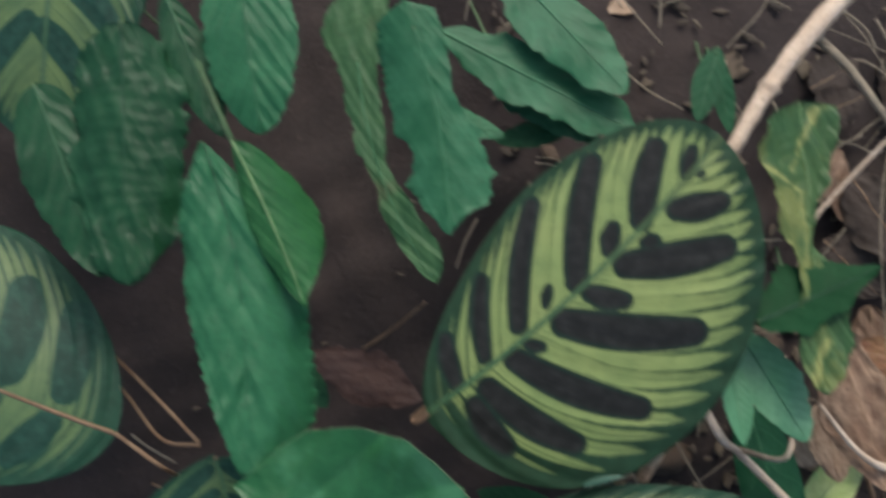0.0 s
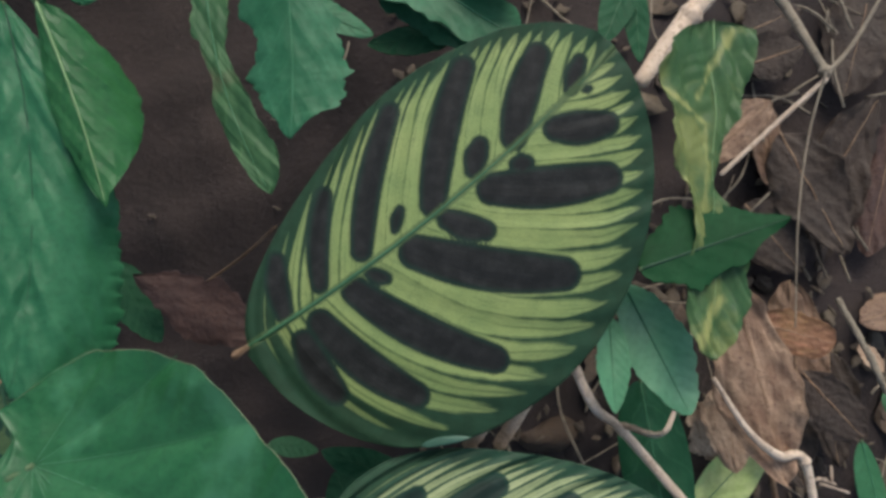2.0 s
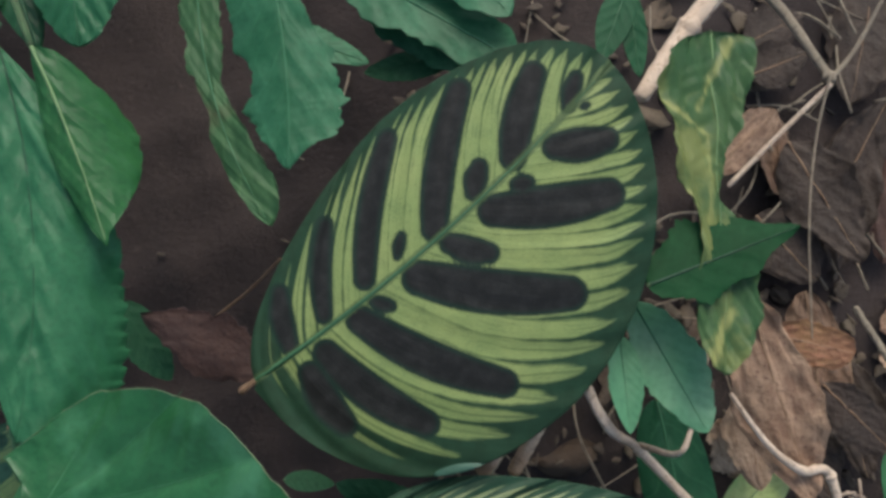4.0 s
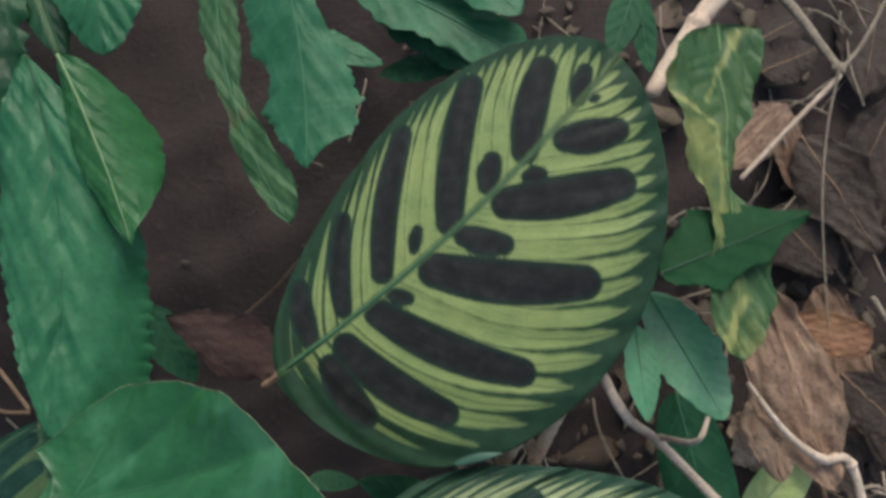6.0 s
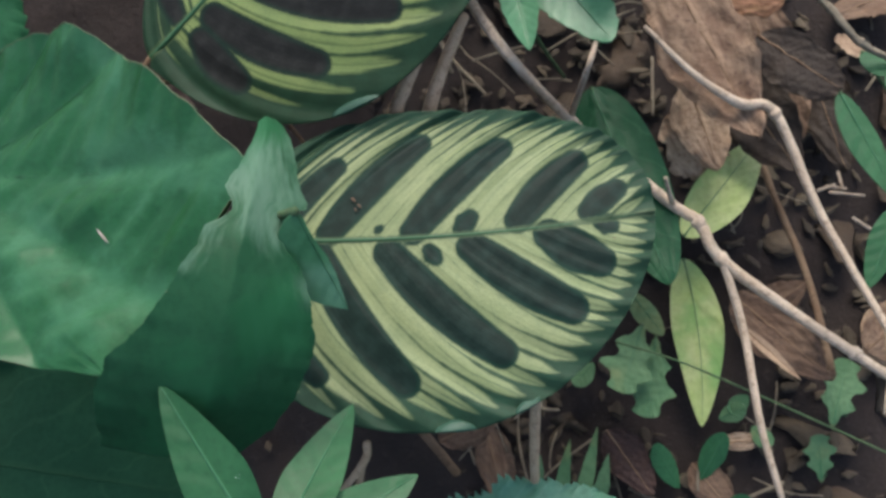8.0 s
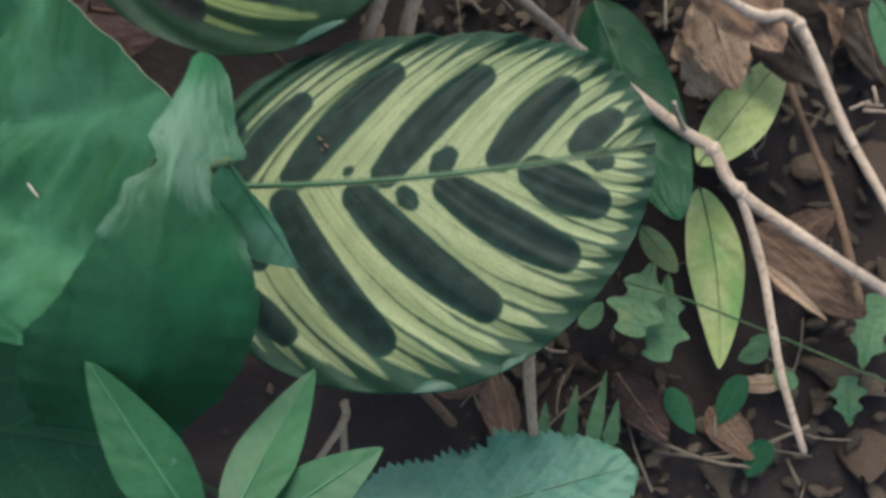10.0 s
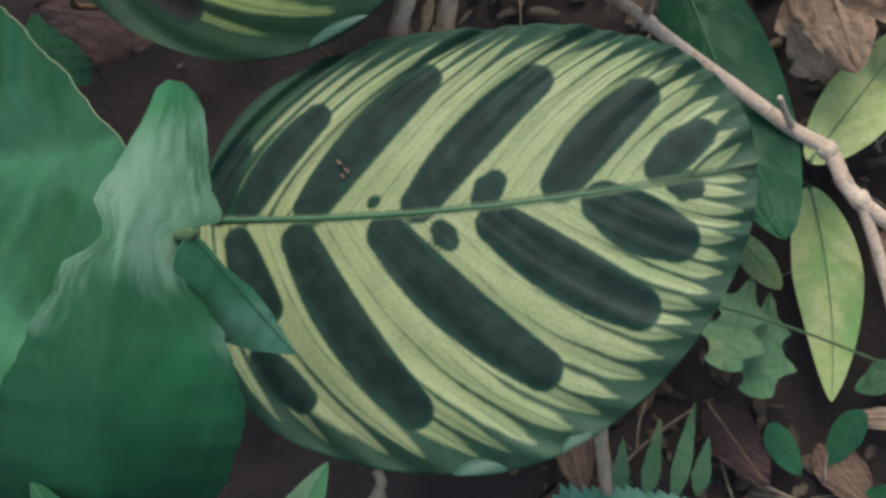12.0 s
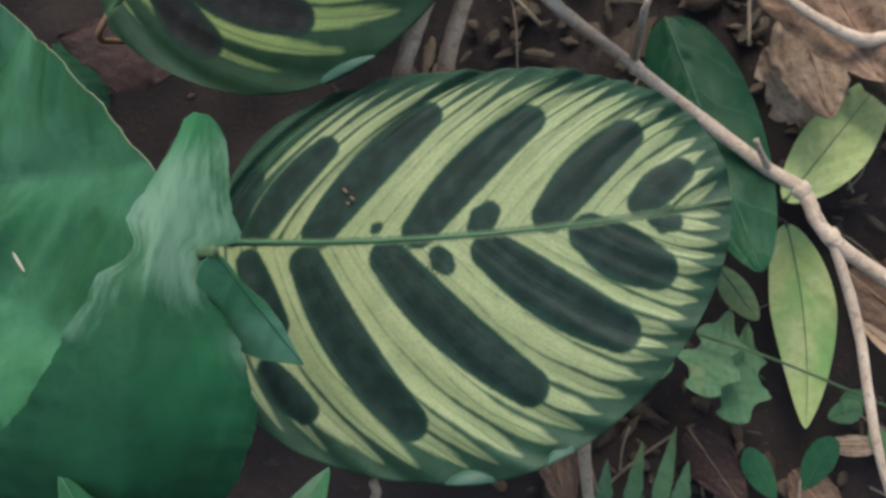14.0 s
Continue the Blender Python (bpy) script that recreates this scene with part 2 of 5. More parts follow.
M_SERRATE_BRIGHT = green_leaf_material("serrate_bright", (0.014, 0.082, 0.024), (0.026, 0.118, 0.036), (0.050, 0.180, 0.060), 8, 1.70, 0.38, 0.5, 0.5, 0.15)
# darker copy of serrate_green; the shade on the far leaves is in its colour
M_SERRATE_SHADED = green_leaf_material("serrate_shaded", (0.0074, 0.0473, 0.0185), (0.0131, 0.0705, 0.0277), (0.0328, 0.1204, 0.0504), 8, 1.70, 0.42, 0.5, 0.5, 0.20)
M_RAGGED = green_leaf_material("ragged_green", (0.017, 0.098, 0.041), (0.037, 0.149, 0.071), (0.070, 0.225, 0.104), 7, 1.60, 0.46, 0.5, 0.35, 0.2)
M_RAGGED_YELLOW = green_leaf_material("ragged_yellowing", (0.030, 0.088, 0.034), (0.050, 0.120, 0.046), (0.100, 0.180, 0.070), 7, 1.60, 0.48, 0.4, 0.3, 0.25, (0.078, 0.066, 0.034))
# the lighter patch tone paints patches of sheen on the broad leaf
M_BROAD = green_leaf_material("broad_green", (0.0140, 0.0927, 0.0286), (0.0224, 0.1232, 0.0416), (0.0560, 0.1952, 0.0650), 4.5, 0.96, 0.36, 0.8, 0.7, 0.10, (0.0448, 0.1684, 0.0754))
# its vein colour is the pale sky sheen painted along the fold
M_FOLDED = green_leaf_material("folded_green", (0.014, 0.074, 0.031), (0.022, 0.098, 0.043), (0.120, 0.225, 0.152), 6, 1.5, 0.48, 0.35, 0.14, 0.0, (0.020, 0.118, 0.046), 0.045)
M_DARK = green_leaf_material("dark_green", (0.0162, 0.0704, 0.0317), (0.0243, 0.0947, 0.0436), (0.0486, 0.1472, 0.0660), 6, 1.1, 0.5, 0.2, 0.4, 0.25)
M_TOOTHED = green_leaf_material("toothed_green", (0.1000, 0.2760, 0.1688), (0.1625, 0.3600, 0.2375), (0.2250, 0.3840, 0.2750), 12, 1.3, 0.42, 0.7, 0.7, 0.45, (0.1375, 0.3000, 0.2000))
M_LOBED = green_leaf_material("lobed_green", (0.010, 0.050, 0.018), (0.015, 0.066, 0.025), (0.030, 0.100, 0.040), 6, 0.88, 0.55, 0.15, 0.25, 0.12)
M_OVAL = green_leaf_material("oval_green", (0.011, 0.066, 0.027), (0.018, 0.088, 0.037), (0.045, 0.150, 0.070), 5, 1.1, 0.42, 0.45, 0.6, 0.35)
M_CURLED = green_leaf_material("curled_green", (0.0456, 0.1755, 0.0750), (0.0772, 0.2356, 0.1094), (0.1229, 0.3087, 0.1562), 7, 0.80, 0.40, 0.6, 0.16, 0.05, (0.1316, 0.3087, 0.1798))
M_MID = green_leaf_material("mid_green", (0.022, 0.100, 0.039), (0.036, 0.138, 0.057), (0.060, 0.170, 0.074), 7, 0.80, 0.42, 0.55, 0.16, 0.05)
M_SMALL = green_leaf_material("small_green", (0.065, 0.215, 0.100), (0.105, 0.275, 0.140), (0.130, 0.300, 0.170), 9, 1.2, 0.34, 1.0, 0.14, 0.05)
M_LIME = green_leaf_material("lime_green", (0.400, 0.520, 0.170), (0.540, 0.610, 0.290), (0.520, 0.600, 0.300), 7, 1.3, 0.42, 0.5, 0.4, 0.12, (0.240, 0.440, 0.140))
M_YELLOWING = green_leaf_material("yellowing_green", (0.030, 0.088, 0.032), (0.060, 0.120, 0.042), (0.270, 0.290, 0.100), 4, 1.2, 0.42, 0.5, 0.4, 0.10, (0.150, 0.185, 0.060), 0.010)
M_DEAD = dead_leaf_material("dead_leaf", (0.1756, 0.1049, 0.0630), (0.2724, 0.1852, 0.1176), (0.1008, 0.0588, 0.0392))
M_DEAD_RUST = dead_leaf_material("dead_leaf_rust", (0.200, 0.110, 0.045), (0.200, 0.095, 0.050), (0.120, 0.055, 0.032))
M_DEAD_RED = dead_leaf_material("dead_leaf_red", (0.0677, 0.0360, 0.0252), (0.0533, 0.0302, 0.0238), (0.0374, 0.0245, 0.0209))
# dark brown, taken darker still to hold the shade over the right-hand litter
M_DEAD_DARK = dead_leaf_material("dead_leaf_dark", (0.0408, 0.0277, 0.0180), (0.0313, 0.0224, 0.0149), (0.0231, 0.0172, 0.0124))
M_DEAD_DIM = dead_leaf_material("dead_leaf_brown", (0.1236, 0.0730, 0.0435), (0.1546, 0.0999, 0.0628), (0.0721, 0.0472, 0.0338))
M_HERB = green_leaf_material("herb_green", (0.0748, 0.1774, 0.0833), (0.1226, 0.2393, 0.1183), (0.1645, 0.2822, 0.1411), 5, 0.9, 0.5, 0.4, 0.25, 0.12, (0.1645, 0.2218, 0.0941))
M_WATER = Nodes("water")
M_WATER.bsdf.inputs["Transmission Weight"].default_value = 1.0
M_WATER.bsdf.inputs["IOR"].default_value = 1.33
M_WATER = M_WATER.finish((0.95, 0.98, 0.97), 0.02, 0.5)
M_PETAL = dead_leaf_material("petal_cream", (0.3300, 0.3000, 0.2400), (0.3600, 0.3300, 0.2760), (0.2520, 0.2160, 0.1680))
M_DEAD_PINK = dead_leaf_material("dead_leaf_pink", (0.330, 0.221, 0.138), (0.390, 0.284, 0.185), (0.220, 0.137, 0.086))
M_TWIG = bark_material("twig_pale", (0.5200, 0.4108, 0.2990), (0.6500, 0.5396, 0.4094), (0.2550, 0.1782, 0.1196))
M_TWIG_TAN = bark_material("twig_tan", (0.500, 0.360, 0.230), (0.600, 0.460, 0.310), (0.250, 0.165, 0.105))
M_TWIG_GREY = bark_material("twig_grey", (0.2052, 0.1749, 0.1260), (0.2808, 0.2406, 0.1710), (0.1080, 0.0869, 0.0630))
M_TWIG_BROWN = bark_material("twig_brown", (0.200, 0.124, 0.072), (0.270, 0.185, 0.113), (0.110, 0.067, 0.041))
M_STEM = bark_material("stem_green", (0.060, 0.130, 0.055), (0.100, 0.160, 0.075), (0.070, 0.080, 0.045))
M_SOIL = soil_material()
M_LITTER = litter_material("litter", [(0.0680, 0.0520, 0.0352), (0.0840, 0.0632, 0.0416), (0.1000, 0.0760, 0.0496), (0.0624, 0.0488, 0.0336), (0.1200, 0.0944, 0.0616), (0.0760, 0.0536, 0.0352), (0.0576, 0.0456, 0.0320)])
M_CRUMBS = litter_material("crumbs", [(0.0546, 0.0437, 0.0304), (0.0663, 0.0515, 0.0359), (0.0819, 0.0640, 0.0429), (0.0515, 0.0413, 0.0296), (0.0936, 0.0757, 0.0507)])


# ---- builders ----
def wobble(x, seed, scale=1.0):
    """Smooth seeded variation between about -1 and 1."""
    r = random.Random(seed)
    total = np.zeros_like(np.asarray(x, float))
    for k, amount in ((1.0, 0.5), (2.3, 0.3), (4.9, 0.2)):
        total = total + amount * np.sin(x * scale * k + r.uniform(0, 6.28))
    return total


def ground_height(x, y):
    near = np.exp(-(x * x + y * y) / 0.8)
    lumps = 0.006 * wobble(x * 9 + 3 * y, 11, 3.0) + 0.006 * wobble(y * 11 - 2 * x, 12, 3.0) + 0.003 * wobble(x * 40 + y * 17, 13) * wobble(y * 37 - x * 12, 14)
    hollow = 0.5 - 0.5 * np.tanh((x + 0.01) * 19)
    bank = 0.22 * np.tanh(2.0 * y)
    return -0.040 + bank * near - 0.10 * hollow * near + lumps


def hidden_stem(b):
    """Points of a stem that bends in under the blade and runs down to the soil in its shade."""
    under = b.base + 0.35 * (b.tip - b.base)
    lean = under - np.array((0.0, -0.13, 0.46))
    lean = lean / -lean[2]
    floor = float(ground_height(np.array(under[0]), np.array(under[1]))) - 0.01
    deep = under[2] - floor
    if deep < 0.03:
        return None
    foot = under + lean * deep
    bend = b.base + 0.16 * (b.tip - b.base) + lean * min(0.012, 0.25 * deep)
    knee = under + lean * 0.35 * deep
    foot[2] = float(ground_height(np.array(foot[0]), np.array(foot[1]))) - 0.01
    return [tuple(bend), tuple(knee), tuple(foot)]


def mesh_object(name, verts, faces, material, values=None, root=None, label=""):
    """One mesh object with smooth faces; values: named numbers for each vertex; root: the thing or part that it belongs to."""
    origin = Vector(root.matrix_world.translation) if root else Vector((0, 0, 0))
    if root and root.parent:
        origin = Vector(root.parent.location)
    me = bpy.data.meshes.new(name)
    me.from_pydata((np.asarray(verts) - np.array(origin)).tolist(), [], np.asarray(faces).tolist() if isinstance(faces, np.ndarray) else faces)
    for key, data in (values or {}).items():
        me.attributes.new(key, "FLOAT", "POINT").data.foreach_set("value", np.asarray(data, np.float32))
    me.polygons.foreach_set("use_smooth", [True] * len(me.polygons))
    me.materials.append(material)
    me.update()
    ob = new(name, me)
    if root:
        ob.parent = root
    if label:
        tagged(ob, label)
    return ob


def thing(name, place, label, category, group=""):
    root = new(name)
    root.empty_display_size = 0.01
    root.location = place
    root.matrix_world = Matrix.Translation(place)
    return tagged(root, label, category, group)


def sheet_faces(rows, cols):
    i, j = np.meshgrid(np.arange(rows - 1), np.arange(cols - 1), indexing="ij")
    a = (i * cols + j).ravel()
    return np.stack([a, a + 1, a + cols + 1, a + cols], 1)


def closed_sheet(top, thick, normal):
    """Vertices and faces of a sheet with two sides and a rim. top: rows x cols x 3."""
    rows, cols = top.shape[:2]
    upper = top.reshape(-1, 3)
    lower = upper - thick * normal
    faces = sheet_faces(rows, cols)
    n = rows * cols
    rim = np.concatenate([np.arange(cols), np.arange(1, rows) * cols + cols - 1, n - 2 - np.arange(cols - 1), (np.arange(rows - 2, 0, -1)) * cols])
    after = np.roll(rim, -1)
    side = np.stack([rim, after, after + n, rim + n], 1)
    return np.concatenate([upper, lower]), np.concatenate([faces[:, ::-1], faces + n, side])


def half_width(p, width, peak, start, low, high):
    """Rounded outline: half the width at p along the blade, from start to 1."""
    x = np.where(p < peak, (peak - p) / (peak - start), (p - peak) / (1 - peak)).clip(0, 1)
    n = np.where(p < peak, low, high)
    return width * (1 - x**n).clip(0, 1) ** (1 / n)


class Blade:
    """The axes of a leaf blade: base, tip, and the way it faces; maps (along, across) in leaf lengths to the world."""

    def __init__(self, base, tip, face=None):
        self.base, self.tip = np.array(base, float), np.array(tip, float)
        self.length = float(np.linalg.norm(self.tip - self.base))
        self.ahead = (self.tip - self.base) / self.length
        up = np.array(face if face else (0, 0, 1), float)
        up = up - self.ahead * (up @ self.ahead)
        up /= np.linalg.norm(up)
        self.up, self.right = up, np.cross(self.ahead, up)

    def at(self, p, q, h):
        return self.base + self.length * (np.multiply.outer(p, self.ahead) + np.multiply.outer(q, self.right) + np.multiply.outer(h, self.up))


def tube(points, radii, sides=8, seed=0, rough=0.0, steps=6):
    """A round stem along a smooth line through the points, with rounded ends: vertices, faces, and numbers along and round it."""
    pts, rad = np.array(points, float), np.array(radii, float)
    if len(pts) > 2 or steps > 1:
        ext = np.concatenate([[2 * pts[0] - pts[1]], pts, [2 * pts[-1] - pts[-2]]])
        line, size = [], []
        for k in range(len(pts) - 1):
            a, b, c, d = ext[k : k + 4]
            for s in np.arange(steps) / steps:
                line.append(0.5 * (2 * b + (c - a) * s + (2 * a - 5 * b + 4 * c - d) * s * s + (3 * b - a - 3 * c + d) * s**3))
                size.append(rad[k] + (rad[k + 1] - rad[k]) * s)
        pts, rad = np.array(line + [pts[-1]]), np.array(size + [rad[-1]])
    way = np.gradient(pts, axis=0)
    way /= np.linalg.norm(way, axis=1)[:, None]
    r = random.Random(seed)
    pts = np.concatenate([[pts[0] - way[0] * rad[0] * 0.5], pts, [pts[-1] + way[-1] * rad[-1] * 0.5]])
    rad = np.concatenate([[rad[0] * 0.45], rad, [rad[-1] * 0.45]])
    way = np.concatenate([[way[0]], way, [way[-1]]])
    side = np.cross(way, (0.13, 0.21, 0.97))
    side /= np.linalg.norm(side, axis=1)[:, None]
    other = np.cross(way, side)
    ang = np.arange(sides) * 2 * np.pi / sides
    bumpy = 1 + rough * np.array([[r.uniform(-1, 1) for _ in ang] for _ in pts])
    ring = pts[:, None] + (rad[:, None] * bumpy)[..., None] * (side[:, None] * np.cos(ang)[None, :, None] + other[:, None] * np.sin(ang)[None, :, None])
    n, faces = len(pts), []
    for k in range(n - 1):
        for j in range(sides):
            a, b = k * sides + j, k * sides + (j + 1) % sides
            faces.append((a, b, b + sides, a + sides))
    faces.append(tuple(range(sides - 1, -1, -1)))
    faces.append(tuple(range((n - 1) * sides, n * sides)))
    reach = np.concatenate([[0], np.cumsum(np.linalg.norm(np.diff(pts, axis=0), axis=1))]) / 0.02
    values = {"along": np.repeat(reach, sides), "across": np.tile(np.cos(ang), n)}
    return ring.reshape(-1, 3), faces, values


def leaf(name, label, category, base, tip, wide, material, face=None, peak=0.42, low=1.9, high=1.5, bow=0.0, arch=0.0,
         fold=(0.0, 0.0), curl=(0.0, 0.0), wave=0.0, waves=3.0, teeth=0, bite=0.0, rag=0.0, lobes=0, lobe=0.0, quilt=0.0, rough=0.0, seed=1,
         rib=None, rib_size=0.0011, stalk=None, stalk_size=0.0014, thick=0.0004, group="", rows=0, cols=22,
         edges=None, pillows=None, streaks=(), rim=None):
    """One leaf. wide: half widths on its two sides in metres. fold and curl: how each side rises from the midrib,
    evenly and towards the edge;
    teeth, rag and lobes shape the outline; edges: instead of a rounded outline, (along, half width) for each side in
    leaf lengths;
    pillows: angles of veins that fan out from the base and how far the blade swells between them; streaks: pale bands,
    veins or painted sheen, as along, across at both ends and half width; rim: material of a thin raised edge; stalk:
    points that carry on from its base."""
    b = Blade(base, tip, face)
    rows = rows or max(40, teeth * 5)
    p1 = (0.5 - 0.5 * np.cos(np.linspace(0.012, 1, rows) * np.pi)) ** 0.9
    v1 = np.sin(np.linspace(-1, 1, cols) * np.pi / 2)
    p, v = np.meshgrid(p1, v1, indexing="ij")
    left, right = (half_width(p1, w / b.length, peak, 0.0, low, high) for w in wide)
    if edges:
        p1 = np.linspace(edges[0][0][0], edges[0][-1][0], rows)
        p, v = np.meshgrid(p1, v1, indexing="ij")
        left, right = (np.interp(p1, *zip(*e)) for e in edges)
    u = (p1 - p1[0]) / (p1[-1] - p1[0])
    sides = []
    for k, w in enumerate((left, right)):
        cut = np.zeros_like(u)
        if teeth:
            f = (u * teeth + 0.37 * k) % 1
            cut -= bite * f**1.5 * (1 + 0.5 * np.sin(12.9 * np.floor(u * teeth + 0.37 * k) + seed))
        if rag:
            cut += rag * wobble(u, seed * 7 + k, 14.0) + 0.5 * rag * wobble(u, seed * 13 + k, 41.0)
        if lobes:
            cut += lobe * (np.cos(2 * np.pi * (u * lobes + 0.1 * k)) - 0.3)
        sides.append((w, cut))
    w = np.where(v < 0, sides[0][0][:, None], sides[1][0][:, None])
    cut = np.where(v < 0, sides[0][1][:, None], sides[1][1][:, None])
    mid = bow * 4 * p * (1 - p)
    flat = v * w
    off = flat * (1 + cut * np.abs(v) ** (9 if teeth > 10 else 4))
    q = mid + off
    f, c = np.where(v < 0, fold[0], fold[1]), np.where(v < 0, curl[0], curl[1])
    h = arch * 4 * p * (1 - p) + f * np.abs(flat) + c * flat**2 / max(w.max(), 1e-6)
    h = h + wave * np.abs(v) ** 2 * wobble(p + 0.15 * np.sign(v), seed, 6.28 * waves * 0.5)
    if quilt:
        h = h + quilt * np.abs(v * (1 - np.abs(v))) * 2 * np.abs(np.sin(np.pi * 9 * (p - 1.6 * np.abs(flat))))
    if rough:
        h = h + rough * (wobble(p * 3 + 2 * flat * 4, seed + 3, 9.0) + 0.6 * wobble(flat * 12 - p * 2, seed + 5, 7.0))
    if pillows:
        angles, swell = pillows
        ang, far = np.degrees(np.arctan2(q, p)), np.hypot(p, q)
        gap = np.min([np.abs((ang - a + 180) % 360 - 180) for a in angles], axis=0)
        h = h + swell * (far / 0.5).clip(0, 1) * (1 - np.exp(-gap / 7.0)) * (0.75 + 0.35 * wobble(far * 3 + ang * 0.02, seed, 5.0))
    top = b.at(p, q, h)
    verts, faces = closed_sheet(top, thick, b.up)
    twice = lambda x: np.concatenate([x.ravel(), x.ravel()])  # noqa: E731
    root = thing(name, tuple(b.base), label, category, group)
    values = {"along": twice(p), "across": twice(v), "side": twice(np.abs(flat))}
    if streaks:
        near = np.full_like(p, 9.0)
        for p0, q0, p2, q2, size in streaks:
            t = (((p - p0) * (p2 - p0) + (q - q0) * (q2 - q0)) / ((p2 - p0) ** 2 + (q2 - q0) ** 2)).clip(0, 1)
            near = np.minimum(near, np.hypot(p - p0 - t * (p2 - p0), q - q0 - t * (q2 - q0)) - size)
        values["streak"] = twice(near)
    mesh_object("blade", verts, faces, material, values, root)
    pr = np.linspace(0.0, 0.97, 14)
    hr = arch * 4 * pr * (1 - pr)
    if rough:
        hr = hr + rough * (wobble(pr * 3, seed + 3, 9.0) + 0.6 * wobble(-pr * 2, seed + 5, 7.0))
    line = b.at(pr, bow * 4 * pr * (1 - pr), hr + 0.0002 / b.length)
    if rib:
        mesh_object("midrib", *tube(line, rib_size * (1 - 0.8 * pr), 6, seed, 0, 2)[:2], rib, root=root)
        root.children[-1].data.attributes.new("along", "FLOAT", "POINT")
    if rim:
        edge = top[:, 0]
        mesh_object("rim", *tube(edge, [0.00022] * len(edge), 5, seed, 0, 1)[:2], rim, root=root)
    for a in pillows[0] if pillows else ():
        run = np.linspace(0.01, 0.62, 16)
        vp, vq = run * math.cos(radians(a)), run * math.sin(radians(a))
        near = [int(np.argmin((p - x) ** 2 + (q - y) ** 2)) for x, y in zip(vp, vq)]
        keep = [k for k in range(16) if (p.ravel()[near[k]] - vp[k]) ** 2 + (q.ravel()[near[k]] - vq[k]) ** 2 < 0.0012]
        vh = np.convolve(np.pad(h.ravel()[near], 1, "edge"), (0.3, 0.4, 0.3), "valid")
        if len(keep) > 3 and abs(a) > 3:
            part_line = b.at(vp, vq, vh)[keep]
            mesh_object("side_vein", *tube(part_line, np.linspace(0.0003, 0.0001, len(keep)), 6, seed, 0, 2)[:2], rib, root=root)
    if not stalk and category == "leaf":
        stalk, stalk_size = hidden_stem(b), 0.0009
    if stalk:
        pts = [tuple(line[0])] + list(stalk)
        v_, f_, a_ = tube(pts, [stalk_size] * len(pts), 7, seed, 0.06)
        mesh_object("stalk", v_, f_, M_STEM, a_, root)
    return root


def peacock_leaf(label, base, tip, face, sides, spots, slopes, material, bow, relief, rib, stalk=None, grid=(190, 150), seed=3, rib_size=0.0010, bold=1.34, open_base=(0.0, 0.0), lips=()):
    """A broad oval leaf with dark blotches. sides: for each half its width, peak, start and two roundings, in leaf lengths; spots: rows of
    along, across at both ends and half width; slopes: how the side veins lean on each half; relief: fold and curl of the halves, arch, drop, ripple;
    lips: stretches of the margin that are turned over inwards, as side, along, half length and width."""
    b = Blade(base, tip, face)
    rows, cols = grid
    p1 = 0.5 - 0.5 * np.cos(np.linspace(0.004, 1, rows) * np.pi)
    v1 = np.sign(np.linspace(-1, 1, cols)) * np.abs(np.linspace(-1, 1, cols)) ** 0.9
    p, v = np.meshgrid(p1, v1, indexing="ij")
    left = v < 0
    side_p, w, edge = np.zeros_like(p), np.zeros_like(p), np.zeros_like(p)
    for k, (width, peak, start, low, high) in enumerate(sides):
        mine = left if k == 0 else ~left
        pp = start + (1 - start) * p
        ww = half_width(pp, width, peak, start, low, high)
        side_p[mine], w[mine] = pp[mine], ww[mine]
    back = np.abs(v) ** 2
    pos = p * (1 - back) + side_p * back
    mid = bow * 4 * pos * (1 - pos)
    off = v * w
    q = mid + off
    rim = np.zeros_like(p)
    vein = np.zeros_like(p)
    for k, (width, peak, start, low, high) in enumerate(sides):
        mine = left if k == 0 else ~left
        x = np.where(pos < peak, (peak - pos) / (peak - start), (pos - peak) / (1 - peak)).clip(0, 1)
        n = np.where(pos < peak, low, high)
        r = (x**n + (np.abs(off) / width) ** n).clip(0, 1) ** (1 / n)
        a, slope = slopes[k]
        s = (pos - (a - 0.25) * np.abs(off) - 0.9 * off**2 - 0.07 * r**6) / (1 + slope * np.abs(off))
        end = 1 - (1 - r) * (1 + 0.9 * ((pos - peak) / (1 - peak)).clip(0, 1) ** 2 + open_base[k] * ((peak - pos) / (peak - start)).clip(0, 1) ** 2)
        rim[mine], vein[mine] = end.clip(0, 1)[mine], (s + 0.37 * k)[mine]
    dist = np.full_like(p, 9.0)
    for p0, q0, p1_, q1, size in spots:
        dp, dq = p1_ - p0, q1 - q0
        t = ((pos - p0) * dp + (q - q0) * dq) / (dp * dp + dq * dq)
        # blotches bend a little towards the tip and narrow at their inner end
        bend = 0.055 * math.hypot(dp, dq) * 4 * t.clip(0, 1) * (1 - t.clip(0, 1))
        t = t.clip(0, 1)
        d = np.hypot(pos + bend - (p0 + t * dp), q - (q0 + t * dq)) - bold * size * (0.55 + 0.5 * np.sin(np.pi * (0.14 + 0.72 * t)) ** 0.8)
        dist = np.minimum(dist, d)
    (fl, cl), (fr, cr), arch, drop, ripple = relief
    f, c = np.where(left, fl, fr), np.where(left, cl, cr)
    h = arch * 4 * pos * (1 - pos) - drop * pos**3 + f * np.abs(off) + c * off**2
    h = h + ripple * rim**3 * wobble(vein, seed, 22.0) + 0.35 * ripple * np.abs(v) * np.sin(vein * 2 * np.pi * 13)
    top = b.at(pos, q, h)
    verts, faces = closed_sheet(top, 0.0005, b.up)
    twice = lambda z: np.concatenate([z.ravel(), z.ravel()])  # noqa: E731
    root = thing("peacock_leaf", tuple(b.base), label, "leaf", "peacock leaves")
